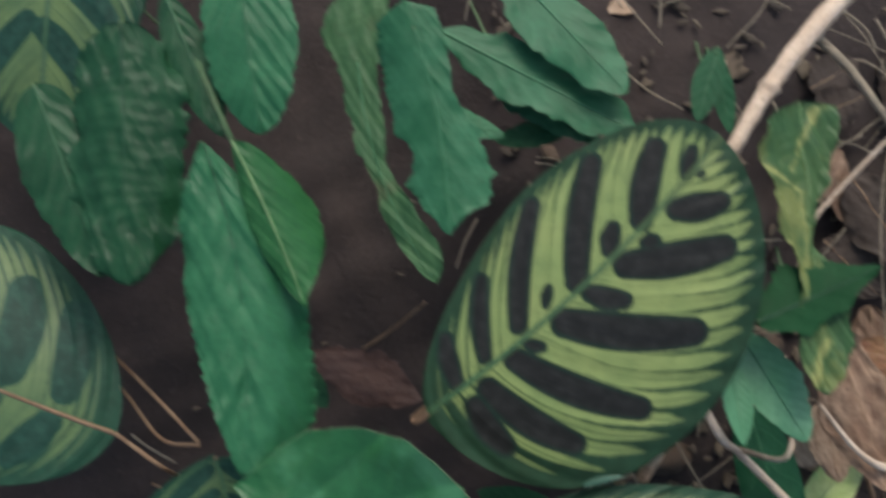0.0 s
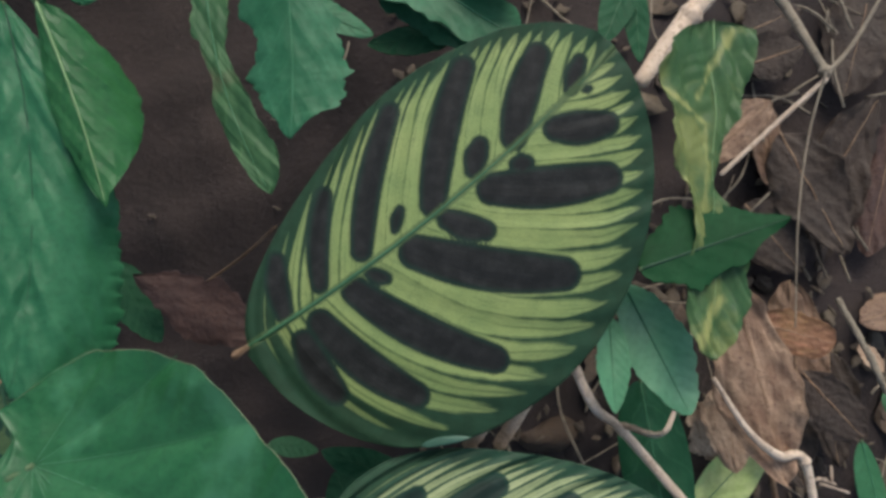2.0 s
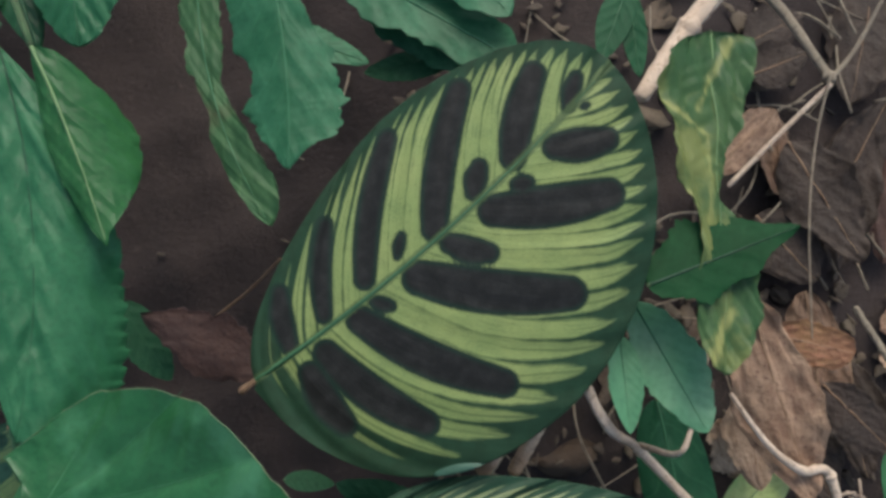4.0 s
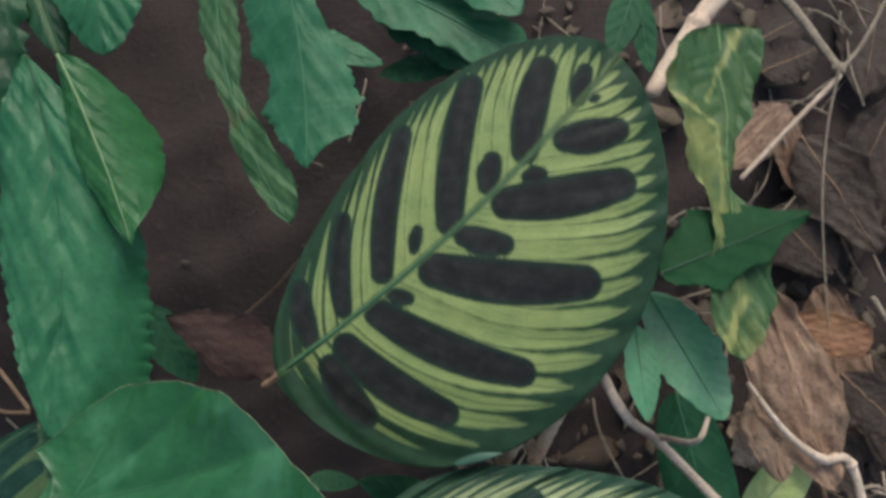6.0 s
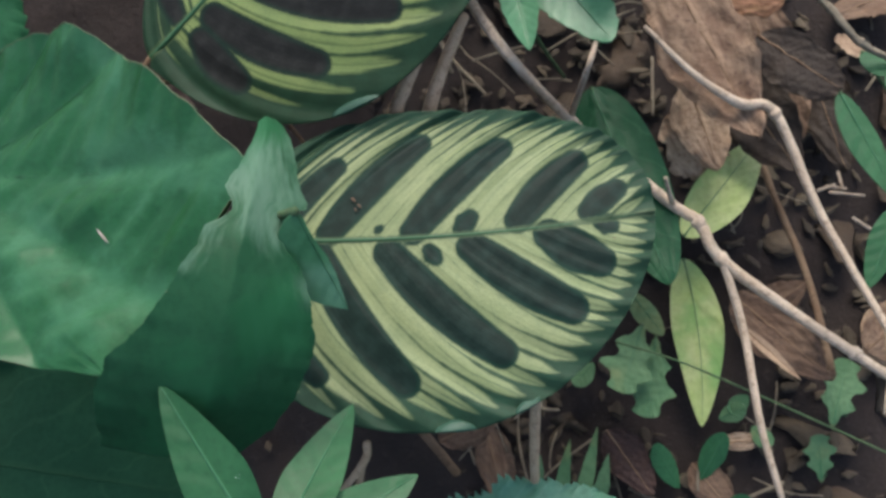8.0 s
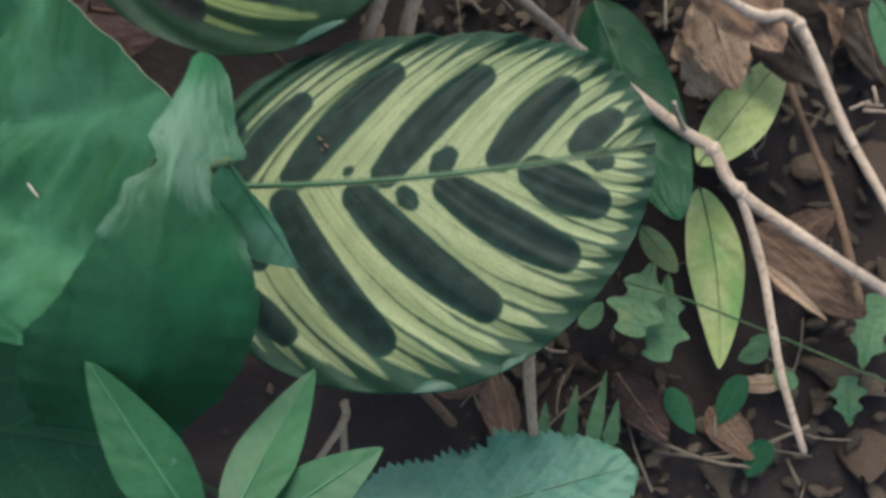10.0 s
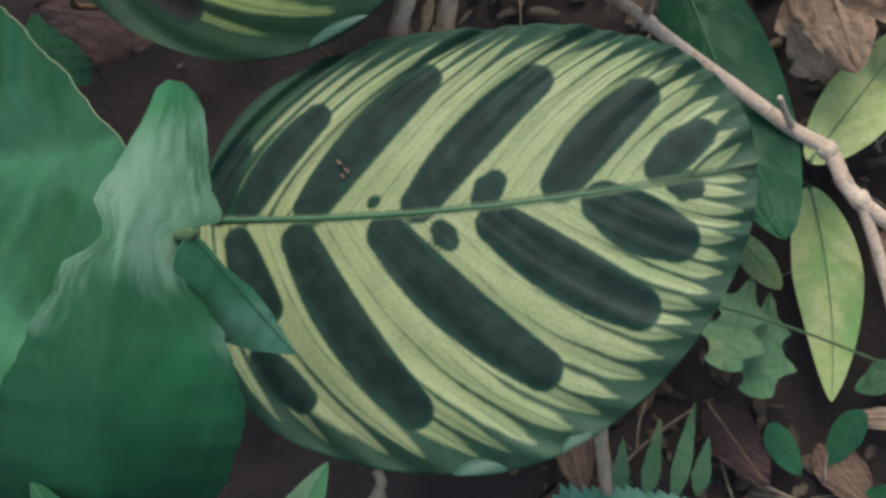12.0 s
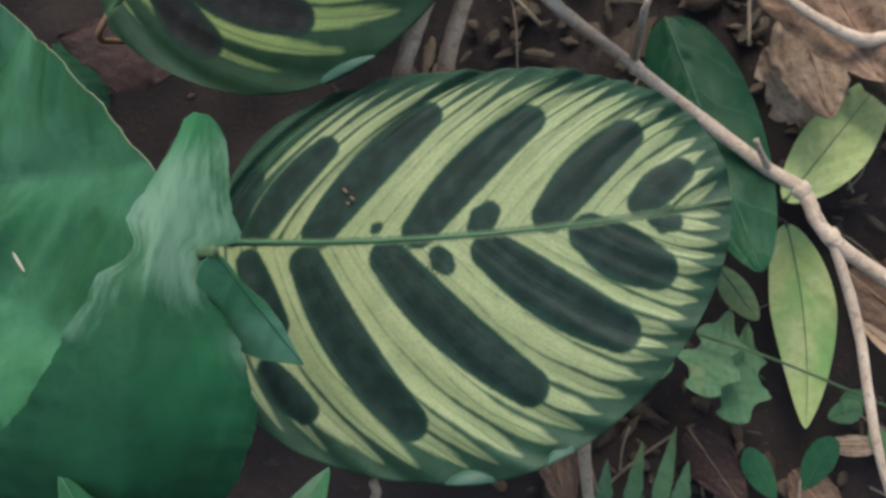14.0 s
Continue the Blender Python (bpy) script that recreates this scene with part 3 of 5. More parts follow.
    mesh_object("blade", verts, faces, material, {"spot": twice(dist), "rim": twice(rim), "vein": twice(vein), "mid": twice(np.abs(off))}, root)
    for side, at, long, wide in lips:
        edge, near = (top[:, -1], top[:, -9]) if side else (top[:, 0], top[:, 8])
        where = (pos[:, -1] if side else pos[:, 0])
        pick = np.abs(where - at) < long
        swell = (1 - ((where[pick] - at) / long) ** 2) ** 0.7
        inward = near[pick] - edge[pick]
        inward = inward / np.linalg.norm(inward, axis=1)[:, None]
        turn = np.linspace(0, 1, 7)
        size = (b.length * wide * swell)[:, None, None]
        roll = edge[pick][:, None] + size * (inward[:, None] * (turn - 0.35 * np.sin(np.pi * turn))[None, :, None] + b.up * (0.04 + 0.45 * np.sin(np.pi * turn**0.8) ** 0.8)[None, :, None])
        v_, f_ = closed_sheet(roll, 0.0003, b.up)
        mesh_object("turned_edge", v_, f_, M_LIP, root=root, label="turned-over margin with sky sheen painted pale")
    pr = np.linspace(0.0, 0.95, 24)
    hr = arch * 4 * pr * (1 - pr) - drop * pr**3 - 0.0002 / b.length
    line = b.at(pr, bow * 4 * pr * (1 - pr), hr)
    v_, f_, a_ = tube(line, rib_size * (1 - 0.85 * pr), 8, seed, 0, 2)
    mesh_object("midrib", v_, f_, rib, a_, root)
    stalk = stalk or hidden_stem(b)
    if stalk:
        pts = [tuple(line[0])] + list(stalk)
        v_, f_, a_ = tube(pts, [0.0011] * len(pts), 8, seed, 0.05)
        mesh_object("stalk", v_, f_, M_TWIG_BROWN, a_, root)
    return root


def water_drop(label, place, size):
    bm = bmesh.new()
    bmesh.ops.create_uvsphere(bm, u_segments=14, v_segments=9, radius=size)
    for v in bm.verts:
        v.co.z = max(v.co.z * 0.8, -0.25 * size)
        v.co += Vector(place)
    me = bpy.data.meshes.new("water_drop")
    bm.to_mesh(me)
    bm.free()
    me.polygons.foreach_set("use_smooth", [True] * len(me.polygons))
    me.materials.append(M_WATER)
    tagged(new("water_drop", me), label, "water drop", "water drops")


def twig(label, points, radii, material, knots=(), shoots=(), seed=0, name="twig", rough=0.08):
    """A dry stick: points and radii along it; knots: places along it (0 to 1) with a swollen joint; shoots: side twigs as (points, radii)."""
    root = thing(name, tuple(points[0]), label, "twig", "fallen twigs")
    pts = np.array(points, float)
    v_, f_, a_ = tube(points, radii, 9, seed, rough, 9)
    mesh_object("stick", v_, f_, material, a_, root)
    for k in knots:
        x = k * (len(pts) - 1)
        i = min(int(x), len(pts) - 2)
        c, way = pts[i] + (pts[i + 1] - pts[i]) * (x - i), (pts[i + 1] - pts[i]) / np.linalg.norm(pts[i + 1] - pts[i])
        r = radii[i]
        v_, f_, a_ = tube([c - way * r * 0.9, c, c + way * r * 0.9], [r * 1.02, r * 1.38, r * 1.05], 9, seed + 5, 0.1, 3)
        mesh_object("node", v_, f_, material, a_, root)
    for k, (more, size) in enumerate(shoots):
        v_, f_, a_ = tube(more, size, 8, seed + k + 1, rough)
        mesh_object("side_shoot", v_, f_, material, a_, root)
    return root


# ---- ground ----
def build_ground():
    s = np.linspace(-1, 1, 221)
    line = 0.35 * s + 60 * np.abs(s) ** 9 * s + 0.25 * s**3
    x, y = np.meshgrid(line, line, indexing="ij")
    top = np.stack([x, y, ground_height(x, y)], -1)
    ob = mesh_object("ground", top.reshape(-1, 3), sheet_faces(*x.shape)[:, ::-1], M_SOIL)
    tagged(ob, "dark brown crumbly forest soil under leaf litter", "ground", kind="structure")


def build_litter(count, seed, name, label, material, sizes):
    """Broken dead leaves and crumbs that lie on the soil, past counting."""
    r = random.Random(seed)
    verts, faces = [], []
    for _ in range(count):
        x, y = r.uniform(-0.6, 0.1) if r.random() < 0.03 else 0.02 + abs(r.gauss(0, 0.24)), r.gauss(-0.05, 0.26)
        if y > 0.04 and r.random() < 0.6 or math.hypot(x - 0.150, y + 0.120) < 0.040:
            continue
        long, wide = r.uniform(*sizes), r.uniform(0.25, 0.80)
        turn, tilt, lean = r.uniform(0, 6.28), r.uniform(-0.2, 0.2), r.uniform(-0.2, 0.2)
        z = float(ground_height(np.array(x), np.array(y))) + r.uniform(0.001, 0.006)
        m = Matrix.Translation((x, y, z)) @ Euler((tilt, lean, turn)).to_matrix().to_4x4()
        cup = r.uniform(-0.35, 0.5)
        k0 = len(verts)
        for low in (0, 1):
            for i in range(5):
                p = i / 4
                w = wide * math.sin(math.pi * (0.12 + 0.8 * p)) * r.uniform(0.35, 1.25)
                for v in (-1, 0, 1):
                    verts.append(tuple(m @ Vector(((p - 0.5 + r.uniform(-0.07, 0.07)) * long, v * w * long * 0.5, cup * (abs(v) * w * 0.25 - (p - 0.5) ** 2 * 0.5) * long - low * 0.0004))))
        for i in range(4):
            for j in range(2):
                a = k0 + i * 3 + j
                faces.append((a, a + 3, a + 4, a + 1))
                faces.append((a + 15, a + 16, a + 19, a + 18))
        rim = [0, 1, 2, 5, 8, 11, 14, 13, 12, 9, 6, 3]
        for a, b in zip(rim, rim[1:] + rim[:1]):
            faces.append((k0 + a, k0 + b, k0 + b + 15, k0 + a + 15))
    ob = mesh_object(name, verts, faces, material)
    tagged(ob, label, "leaf litter", kind="stuff")


def build_straws(count, seed):
    r = random.Random(seed)
    verts, faces, along, across = [], [], [], []
    for k in range(count):
        x, y, turn, long = r.uniform(-0.6, 0.1) if r.random() < 0.12 else 0.02 + abs(r.gauss(0, 0.24)), r.gauss(-0.05, 0.26), r.uniform(0, 6.28), r.uniform(0.012, 0.07)
        z = float(ground_height(np.array(x), np.array(y))) + r.uniform(0.004, 0.014)
        d = np.array([math.cos(turn), math.sin(turn), r.uniform(-0.12, 0.12)]) * long
        bend = np.array([r.uniform(-1, 1), r.uniform(-1, 1), r.uniform(0, 0.6)]) * long * 0.12
        c = np.array([x, y, z])
        v, f, a = tube([c - d / 2, c + bend, c + d / 2], [r.uniform(0.0003, 0.0009)] * 3, 5, k, 0.1, 3)
        faces += [tuple(i + len(verts) for i in face) for face in f]
        verts += v.tolist()
        along += a["along"].tolist()
        across += a["across"].tolist()
    ob = mesh_object("fine_straws", verts, faces, M_TWIG_GREY, {"along": along, "across": across})
    tagged(ob, "thin dry straws and rootlets strewn on soil", "leaf litter", kind="stuff")


build_ground()
build_litter(130, 5, "leaf_litter", "scattered brown fragments of dead leaves on soil", M_LITTER, (0.014, 0.048))
build_litter(2200, 15, "leaf_crumbs", "fine brown crumbs of rotten leaves on soil", M_CRUMBS, (0.003, 0.014))
build_straws(340, 6)

# ---- leaves and twigs ----

# peacock leaves
peacock_leaf("broad yellow-green leaf with dark oval blotches and dark margin", (-0.0544, 0.0001, 0.0878), (0.0965, 0.0880, 0.1561), (-0.2320, -0.3169, 0.9196),
    [(0.275, 0.55, 0.0, 1.55, 1.9), (0.445, 0.43, -0.015, 2.5, 1.9)],
    [(0.104, -0.005, 0.160, -0.105, 0.021), (0.204, -0.005, 0.328, -0.150, 0.020), (0.320, -0.004, 0.548, -0.200, 0.024), (0.405, 0.005, 0.438, -0.020, 0.012),
     (0.500, 0.015, 0.728, -0.172, 0.028), (0.612, 0.012, 0.655, -0.020, 0.020), (0.720, 0.012, 0.866, -0.092, 0.028), (0.875, 0.010, 0.925, -0.024, 0.016),
     (0.100, 0.070, 0.085, 0.195, 0.028), (0.155, 0.060, 0.216, 0.305, 0.030), (0.255, 0.055, 0.396, 0.350, 0.031), (0.305, 0.045, 0.325, 0.075, 0.014),
     (0.410, 0.070, 0.620, 0.300, 0.036), (0.505, 0.060, 0.552, 0.128, 0.023), (0.616, 0.070, 0.815, 0.200, 0.034), (0.690, 0.062, 0.706, 0.072, 0.018),
     (0.800, 0.055, 0.885, 0.112, 0.028), (0.895, 0.030, 0.905, 0.034, 0.008)],
    [(0.85, 0.45), (-0.1, 2.1)], M_PEACOCK, 0.034, ((0.0, -0.5), (0.02, -0.25), 0.0, 0.03, 0.006), M_RIB, open_base=(-0.2, -0.40), lips=((1, 0.20, 0.05, 0.022),),
    stalk=[(-0.0604, -0.0029, 0.0828), (-0.0584, 0.0041, 0.0678), (-0.0244, 0.0301, 0.0078), (-0.0044, 0.0501, -0.1822)])
peacock_leaf("broad pale green leaf with dark oblong blotches and frilled margin", (-0.0333, -0.0823, 0.0700), (0.1180, -0.1147, 0.0708), (-0.0437, -0.1797, 0.9827),
    [(0.335, 0.45, 0.0, 2.2, 2.3), (0.462, 0.50, -0.05, 2.6, 1.75)],
    [(0.030, -0.010, 0.080, -0.125, 0.024), (0.085, -0.008, 0.236, -0.170, 0.024), (0.215, 0.000, 0.440, -0.215, 0.031), (0.332, 0.004, 0.341, -0.004, 0.008),
     (0.420, 0.012, 0.640, -0.188, 0.031), (0.536, 0.014, 0.560, -0.014, 0.019), (0.672, 0.000, 0.820, -0.138, 0.031), (0.840, -0.010, 0.912, -0.062, 0.024),
     (0.070, 0.050, 0.125, 0.175, 0.027), (0.105, 0.265, 0.178, 0.345, 0.025), (0.192, 0.060, 0.385, 0.370, 0.034), (0.358, 0.062, 0.615, 0.315, 0.035),
     (0.456, 0.060, 0.473, 0.084, 0.016), (0.560, 0.060, 0.785, 0.222, 0.036), (0.745, 0.042, 0.858, 0.114, 0.036), (0.870, 0.022, 0.892, 0.030, 0.019)],
    [(1.0, 0.2), (0.25, 2.0)], M_PEACOCK_PALE, 0.028, ((0.0, -0.15), (0.0, -0.15), 0.0, 0.02, 0.014), M_RIB,
    bold=1.40, open_base=(-0.60, 1.50), lips=((1, 0.665, 0.035, 0.026), (1, 0.495, 0.050, 0.028)), stalk=[(-0.0393, -0.0823, 0.0640), (-0.0413, -0.0823, 0.0100), (-0.0413, -0.0823, -0.1300)])

# peacock leaves that are partly seen
OVALS = [(0.10, -0.02, 0.22, -0.15, 0.03), (0.28, -0.02, 0.45, -0.24, 0.034), (0.48, -0.01, 0.66, -0.20, 0.034), (0.68, -0.01, 0.82, -0.13, 0.03),
     (0.10, 0.04, 0.20, 0.22, 0.03), (0.26, 0.04, 0.42, 0.30, 0.034), (0.45, 0.04, 0.64, 0.26, 0.036), (0.66, 0.04, 0.82, 0.16, 0.03)]
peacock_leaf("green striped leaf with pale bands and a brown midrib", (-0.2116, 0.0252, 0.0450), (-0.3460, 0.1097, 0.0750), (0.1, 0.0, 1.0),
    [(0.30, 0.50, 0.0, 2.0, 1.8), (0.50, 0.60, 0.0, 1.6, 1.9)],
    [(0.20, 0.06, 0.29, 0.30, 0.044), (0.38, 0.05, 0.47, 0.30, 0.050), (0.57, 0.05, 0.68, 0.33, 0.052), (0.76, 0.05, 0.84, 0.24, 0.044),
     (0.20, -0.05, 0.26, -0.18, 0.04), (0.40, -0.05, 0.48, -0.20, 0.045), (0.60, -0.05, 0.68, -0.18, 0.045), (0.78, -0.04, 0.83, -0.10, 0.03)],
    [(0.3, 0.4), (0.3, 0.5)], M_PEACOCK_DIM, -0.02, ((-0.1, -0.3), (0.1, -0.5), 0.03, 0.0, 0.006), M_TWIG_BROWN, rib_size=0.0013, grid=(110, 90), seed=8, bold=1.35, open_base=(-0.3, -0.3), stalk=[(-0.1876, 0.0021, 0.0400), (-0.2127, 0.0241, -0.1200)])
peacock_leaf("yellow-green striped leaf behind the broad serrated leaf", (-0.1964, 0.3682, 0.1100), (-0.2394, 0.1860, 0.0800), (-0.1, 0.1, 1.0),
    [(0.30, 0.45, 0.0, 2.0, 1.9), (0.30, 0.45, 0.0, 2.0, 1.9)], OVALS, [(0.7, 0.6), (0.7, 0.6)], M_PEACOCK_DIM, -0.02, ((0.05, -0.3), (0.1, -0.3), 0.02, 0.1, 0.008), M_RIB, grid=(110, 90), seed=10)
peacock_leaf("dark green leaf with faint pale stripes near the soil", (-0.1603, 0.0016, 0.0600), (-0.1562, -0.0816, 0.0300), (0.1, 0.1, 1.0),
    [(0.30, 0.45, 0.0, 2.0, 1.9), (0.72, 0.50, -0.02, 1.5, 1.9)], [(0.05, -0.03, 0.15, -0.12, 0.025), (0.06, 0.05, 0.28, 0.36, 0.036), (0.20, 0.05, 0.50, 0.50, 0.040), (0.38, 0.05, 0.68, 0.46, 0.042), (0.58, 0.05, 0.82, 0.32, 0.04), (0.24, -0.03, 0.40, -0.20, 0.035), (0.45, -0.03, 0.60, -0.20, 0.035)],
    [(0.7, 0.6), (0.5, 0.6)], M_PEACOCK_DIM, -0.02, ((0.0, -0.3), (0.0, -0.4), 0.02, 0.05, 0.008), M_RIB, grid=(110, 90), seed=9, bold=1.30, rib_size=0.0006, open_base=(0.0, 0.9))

# long serrated leaves
leaf("serrated_leaf", "long mid-green serrated leaf hanging in front of soil", "leaf", (-0.1377, 0.1343, 0.1373), (-0.1436, -0.0137, 0.0974), (0.03, 0.03), M_SERRATE, face=(0.0000, -0.2607, 0.9654),
     edges=([(0.0, 0.004), (0.03, 0.023), (0.058, 0.039), (0.116, 0.071), (0.226, 0.108), (0.354, 0.148), (0.46, 0.173), (0.529, 0.183), (0.597, 0.189), (0.698, 0.196), (0.799, 0.21), (0.879, 0.204), (0.939, 0.173), (0.994, 0.108), (1.006, 0.046)],
            [(0.0, 0.004), (0.049, 0.041), (0.099, 0.073), (0.173, 0.118), (0.232, 0.14), (0.317, 0.158), (0.401, 0.168), (0.485, 0.173), (0.571, 0.155), (0.656, 0.142), (0.723, 0.125), (0.79, 0.106), (0.85, 0.078), (0.926, 0.046), (1.006, 0.004)]),
     bow=-0.064, teeth=24, bite=0.05, rag=0.035, fold=(0.25, 0.40), curl=(-1.0, -0.65), wave=0.02, rough=0.004, rib=M_CREASE, rib_size=0.0004, group="serrated leaves", cols=44, rows=150, seed=2)
leaf("serrated_leaf", "rounded bright green leaf with a pale midrib", "leaf", (-0.1239, 0.1308, 0.1414), (-0.1024, 0.0513, 0.1199), (0.03, 0.03), M_SERRATE_BRIGHT, face=(0.0000, -0.2607, 0.9654),
     edges=([(0.0, 0.004), (0.055, 0.085), (0.148, 0.138), (0.281, 0.205), (0.416, 0.242), (0.505, 0.253), (0.634, 0.242), (0.721, 0.214), (0.823, 0.149), (0.893, 0.085), (0.948, 0.028), (1.0, 0.004)],
            [(0.0, 0.004), (0.135, 0.048), (0.287, 0.092), (0.463, 0.113), (0.663, 0.108), (0.842, 0.071), (0.946, 0.029), (1.0, 0.004)]),
     bow=-0.019, teeth=12, bite=0.05, rag=0.03, fold=(-0.12, -0.12), curl=(-0.7, -0.6), wave=0.02, rough=0.004, rib=M_RIB_PALE, rib_size=0.0008, group="serrated leaves", cols=36, rows=90, seed=3, stalk=[(-0.1341, 0.1693, 0.1500)])
leaf("serrated_leaf", "drooping blue-green leaf with a blunt toothed tip", "leaf", (-0.1086, 0.2425, 0.1500), (-0.1119, 0.1427, 0.1200), (0.0244, 0.0227), M_SERRATE, group="serrated leaves", teeth=16, bite=0.06, rag=0.05, rib=M_RIB, rib_size=0.0006, peak=0.55, low=1.8, high=1.7, fold=(-0.1, -0.15), arch=0.04, wave=0.01, rows=90, cols=30, seed=4)
leaf("serrated_leaf", "narrow blue-green leaf beside the larger ones", "leaf", (-0.1492, 0.2230, 0.1300), (-0.1317, 0.1498, 0.1100), (0.0112, 0.0124), M_SERRATE_SHADED, teeth=24, bite=0.09, quilt=0.016, rib=M_RIB, group="serrated leaves", peak=0.5, fold=(-0.1,-0.1), wave=0.01, seed=5)
leaf("serrated_leaf", "broad shaded green leaf with ruffled edge", "leaf", (-0.1704, 0.2069, 0.1350), (-0.1850, 0.0821, 0.1050), (0.0294, 0.0286), M_SERRATE_SHADED, group="serrated leaves", teeth=18, bite=0.06, rag=0.15, rib=M_CREASE, rib_size=0.0005, peak=0.5, low=2.4, high=1.8, fold=(-0.10, -0.08), curl=(-0.3, -0.2), wave=0.03, rough=0.006, rows=120, cols=36, seed=6)
leaf("serrated_leaf", "shaded green leaf beneath the broad one", "leaf", (-0.2187, 0.1887, 0.1200), (-0.1966, 0.0901, 0.1000), (0.0193, 0.0207), M_SERRATE_SHADED, group="serrated leaves", teeth=14, bite=0.06, rag=0.05, rib=M_RIB, rib_size=0.0005, peak=0.45, low=2.2, high=1.6, fold=(-0.1, -0.1), wave=0.015, seed=61)

# ragged leaves behind the first peacock leaf
leaf("ragged_leaf", "narrow yellowish-green leaf with a torn edge", "leaf", (-0.0596, 0.1681, 0.1321), (-0.0407, 0.0550, 0.1128), (0.02, 0.02), M_RAGGED_YELLOW, face=(0.0000, -0.1676, 0.9859),
     edges=([(-0.36, 0.004), (-0.30, 0.11), (-0.18, 0.15), (-0.06, 0.12), (0.062, 0.086), (0.162, 0.084), (0.235, 0.078), (0.336, 0.077), (0.45, 0.036), (0.557, 0.049), (0.655, 0.072), (0.764, 0.084), (0.863, 0.101), (0.934, 0.076), (0.978, 0.034), (1.0, 0.004)],
            [(-0.36, 0.004), (-0.28, 0.14), (-0.15, 0.17), (-0.04, 0.11), (0.066, 0.075), (0.161, 0.081), (0.269, 0.054), (0.327, 0.07), (0.386, 0.067), (0.405, 0.048), (0.46, 0.051), (0.555, 0.033), (0.636, 0.058), (0.703, 0.055), (0.836, 0.046), (0.906, 0.036), (0.961, 0.031), (1.0, 0.004)]),
     bow=0.068, rag=0.07, teeth=22, bite=0.10, fold=(0.25, -0.25), wave=0.02, rough=0.006, rib=M_RIB_SOFT, rib_size=0.0005, group="ragged leaves", cols=28, rows=150, seed=12, stalk=[(-0.0598, 0.1816, 0.1121), (-0.0605, 0.2220, 0.0521)])
leaf("ragged_leaf", "pale blue-green leaf with torn lobed edges", "leaf", (-0.0312, 0.1718, 0.1487), (-0.0309, 0.0746, 0.1215), (0.03, 0.03), M_RAGGED, face=(0.0000, -0.2696, 0.9630),
     edges=([(-0.14, 0.004), (-0.08, 0.13), (0.073, 0.131), (0.215, 0.12), (0.323, 0.094), (0.438, 0.129), (0.505, 0.17), (0.536, 0.197), (0.587, 0.179), (0.62, 0.211), (0.697, 0.223), (0.74, 0.245), (0.776, 0.215), (0.843, 0.221), (0.89, 0.181), (0.906, 0.115), (0.926, 0.075), (0.97, 0.027), (1.0, 0.004)],
            [(-0.14, 0.004), (-0.07, 0.16), (0.055, 0.202), (0.167, 0.201), (0.223, 0.202), (0.388, 0.204), (0.482, 0.208), (0.515, 0.174), (0.586, 0.145), (0.679, 0.151), (0.717, 0.199), (0.755, 0.176), (0.795, 0.14), (0.841, 0.13), (0.871, 0.106), (0.916, 0.068), (0.98, 0.031), (1.0, 0.004)]),
     bow=-0.038, rag=0.05, teeth=26, bite=0.06, fold=(0.10, -0.14), curl=(-0.2, -0.4), wave=0.015, rough=0.002, rib=M_RIB_MID, rib_size=0.0005, group="ragged leaves", cols=40, rows=170, seed=13)
leaf("ragged_leaf", "blue-green leaf with a bitten edge", "leaf", (-0.0158, 0.1828, 0.1250), (0.0719, 0.1149, 0.1150), (0.0169, 0.0155), M_RAGGED, rib=M_RIB_MID, group="ragged leaves", peak=0.5, rag=0.2, low=1.8, high=1.8, fold=(0.0,-0.15), wave=0.02, seed=14, rib_size=0.0008)
leaf("ragged_leaf", "small green leaf with a torn edge", "leaf", (0.0061, 0.1626, 0.1050), (0.0569, 0.1190, 0.1000), (0.0104, 0.0087), M_RAGGED, rib=M_RIB_MID, group="ragged leaves", peak=0.5, rag=0.25, fold=(0.0,-0.15), wave=0.02, seed=15, rib_size=0.0007)
leaf("ragged_leaf", "green leaf above the patterned leaf", "leaf", (0.0077, 0.2319, 0.1400), (0.0675, 0.1299, 0.1300), (0.0170, 0.0186), M_RAGGED, rib=M_RIB_MID, group="ragged leaves", peak=0.55, rag=0.15, low=1.8, high=1.8, fold=(0.0,-0.15), wave=0.02, seed=16, rib_size=0.0008)

# broad plain leaf and folded leaf
leaf("broad_leaf", "large smooth rounded green leaf with pale veins", "leaf", (-0.1332, -0.0411, 0.1012), (-0.0694, -0.1461, 0.1163), (0.06, 0.06), M_BROAD, face=(-0.1015, 0.0810, 0.9915),
     edges=([(-0.205, 0.040), (-0.198, 0.200), (-0.156, 0.339), (-0.025, 0.466), (0.135, 0.553), (0.280, 0.580), (0.420, 0.594), (0.555, 0.600), (0.690, 0.598), (0.790, 0.596), (0.855, 0.597), (0.915, 0.598), (0.965, 0.592), (0.990, 0.540), (0.994, 0.440), (0.985, 0.330), (0.965, 0.240), (0.960, 0.160), (0.966, 0.085), (0.980, 0.035), (1.000, 0.004)],
            [(-0.205, 0.004), (-0.100, 0.005), (-0.060, 0.100), (-0.020, 0.230), (0.030, 0.360), (0.150, 0.420), (0.350, 0.390), (0.500, 0.315), (0.639, 0.227), (0.778, 0.140), (0.900, 0.062), (1.000, 0.004)]),
     pillows=((-112, -84, -58, -33, -12, 8, 30, 62), 0.052), curl=(0.38, -0.03), wave=0.006, rag=0.010, rib=M_RIB_SOFT, rib_size=0.0003, rim=M_RIM, cols=70, rows=120, seed=21, stalk=[(-0.150, -0.050, 0.08), (-0.165, -0.070, -0.10)])
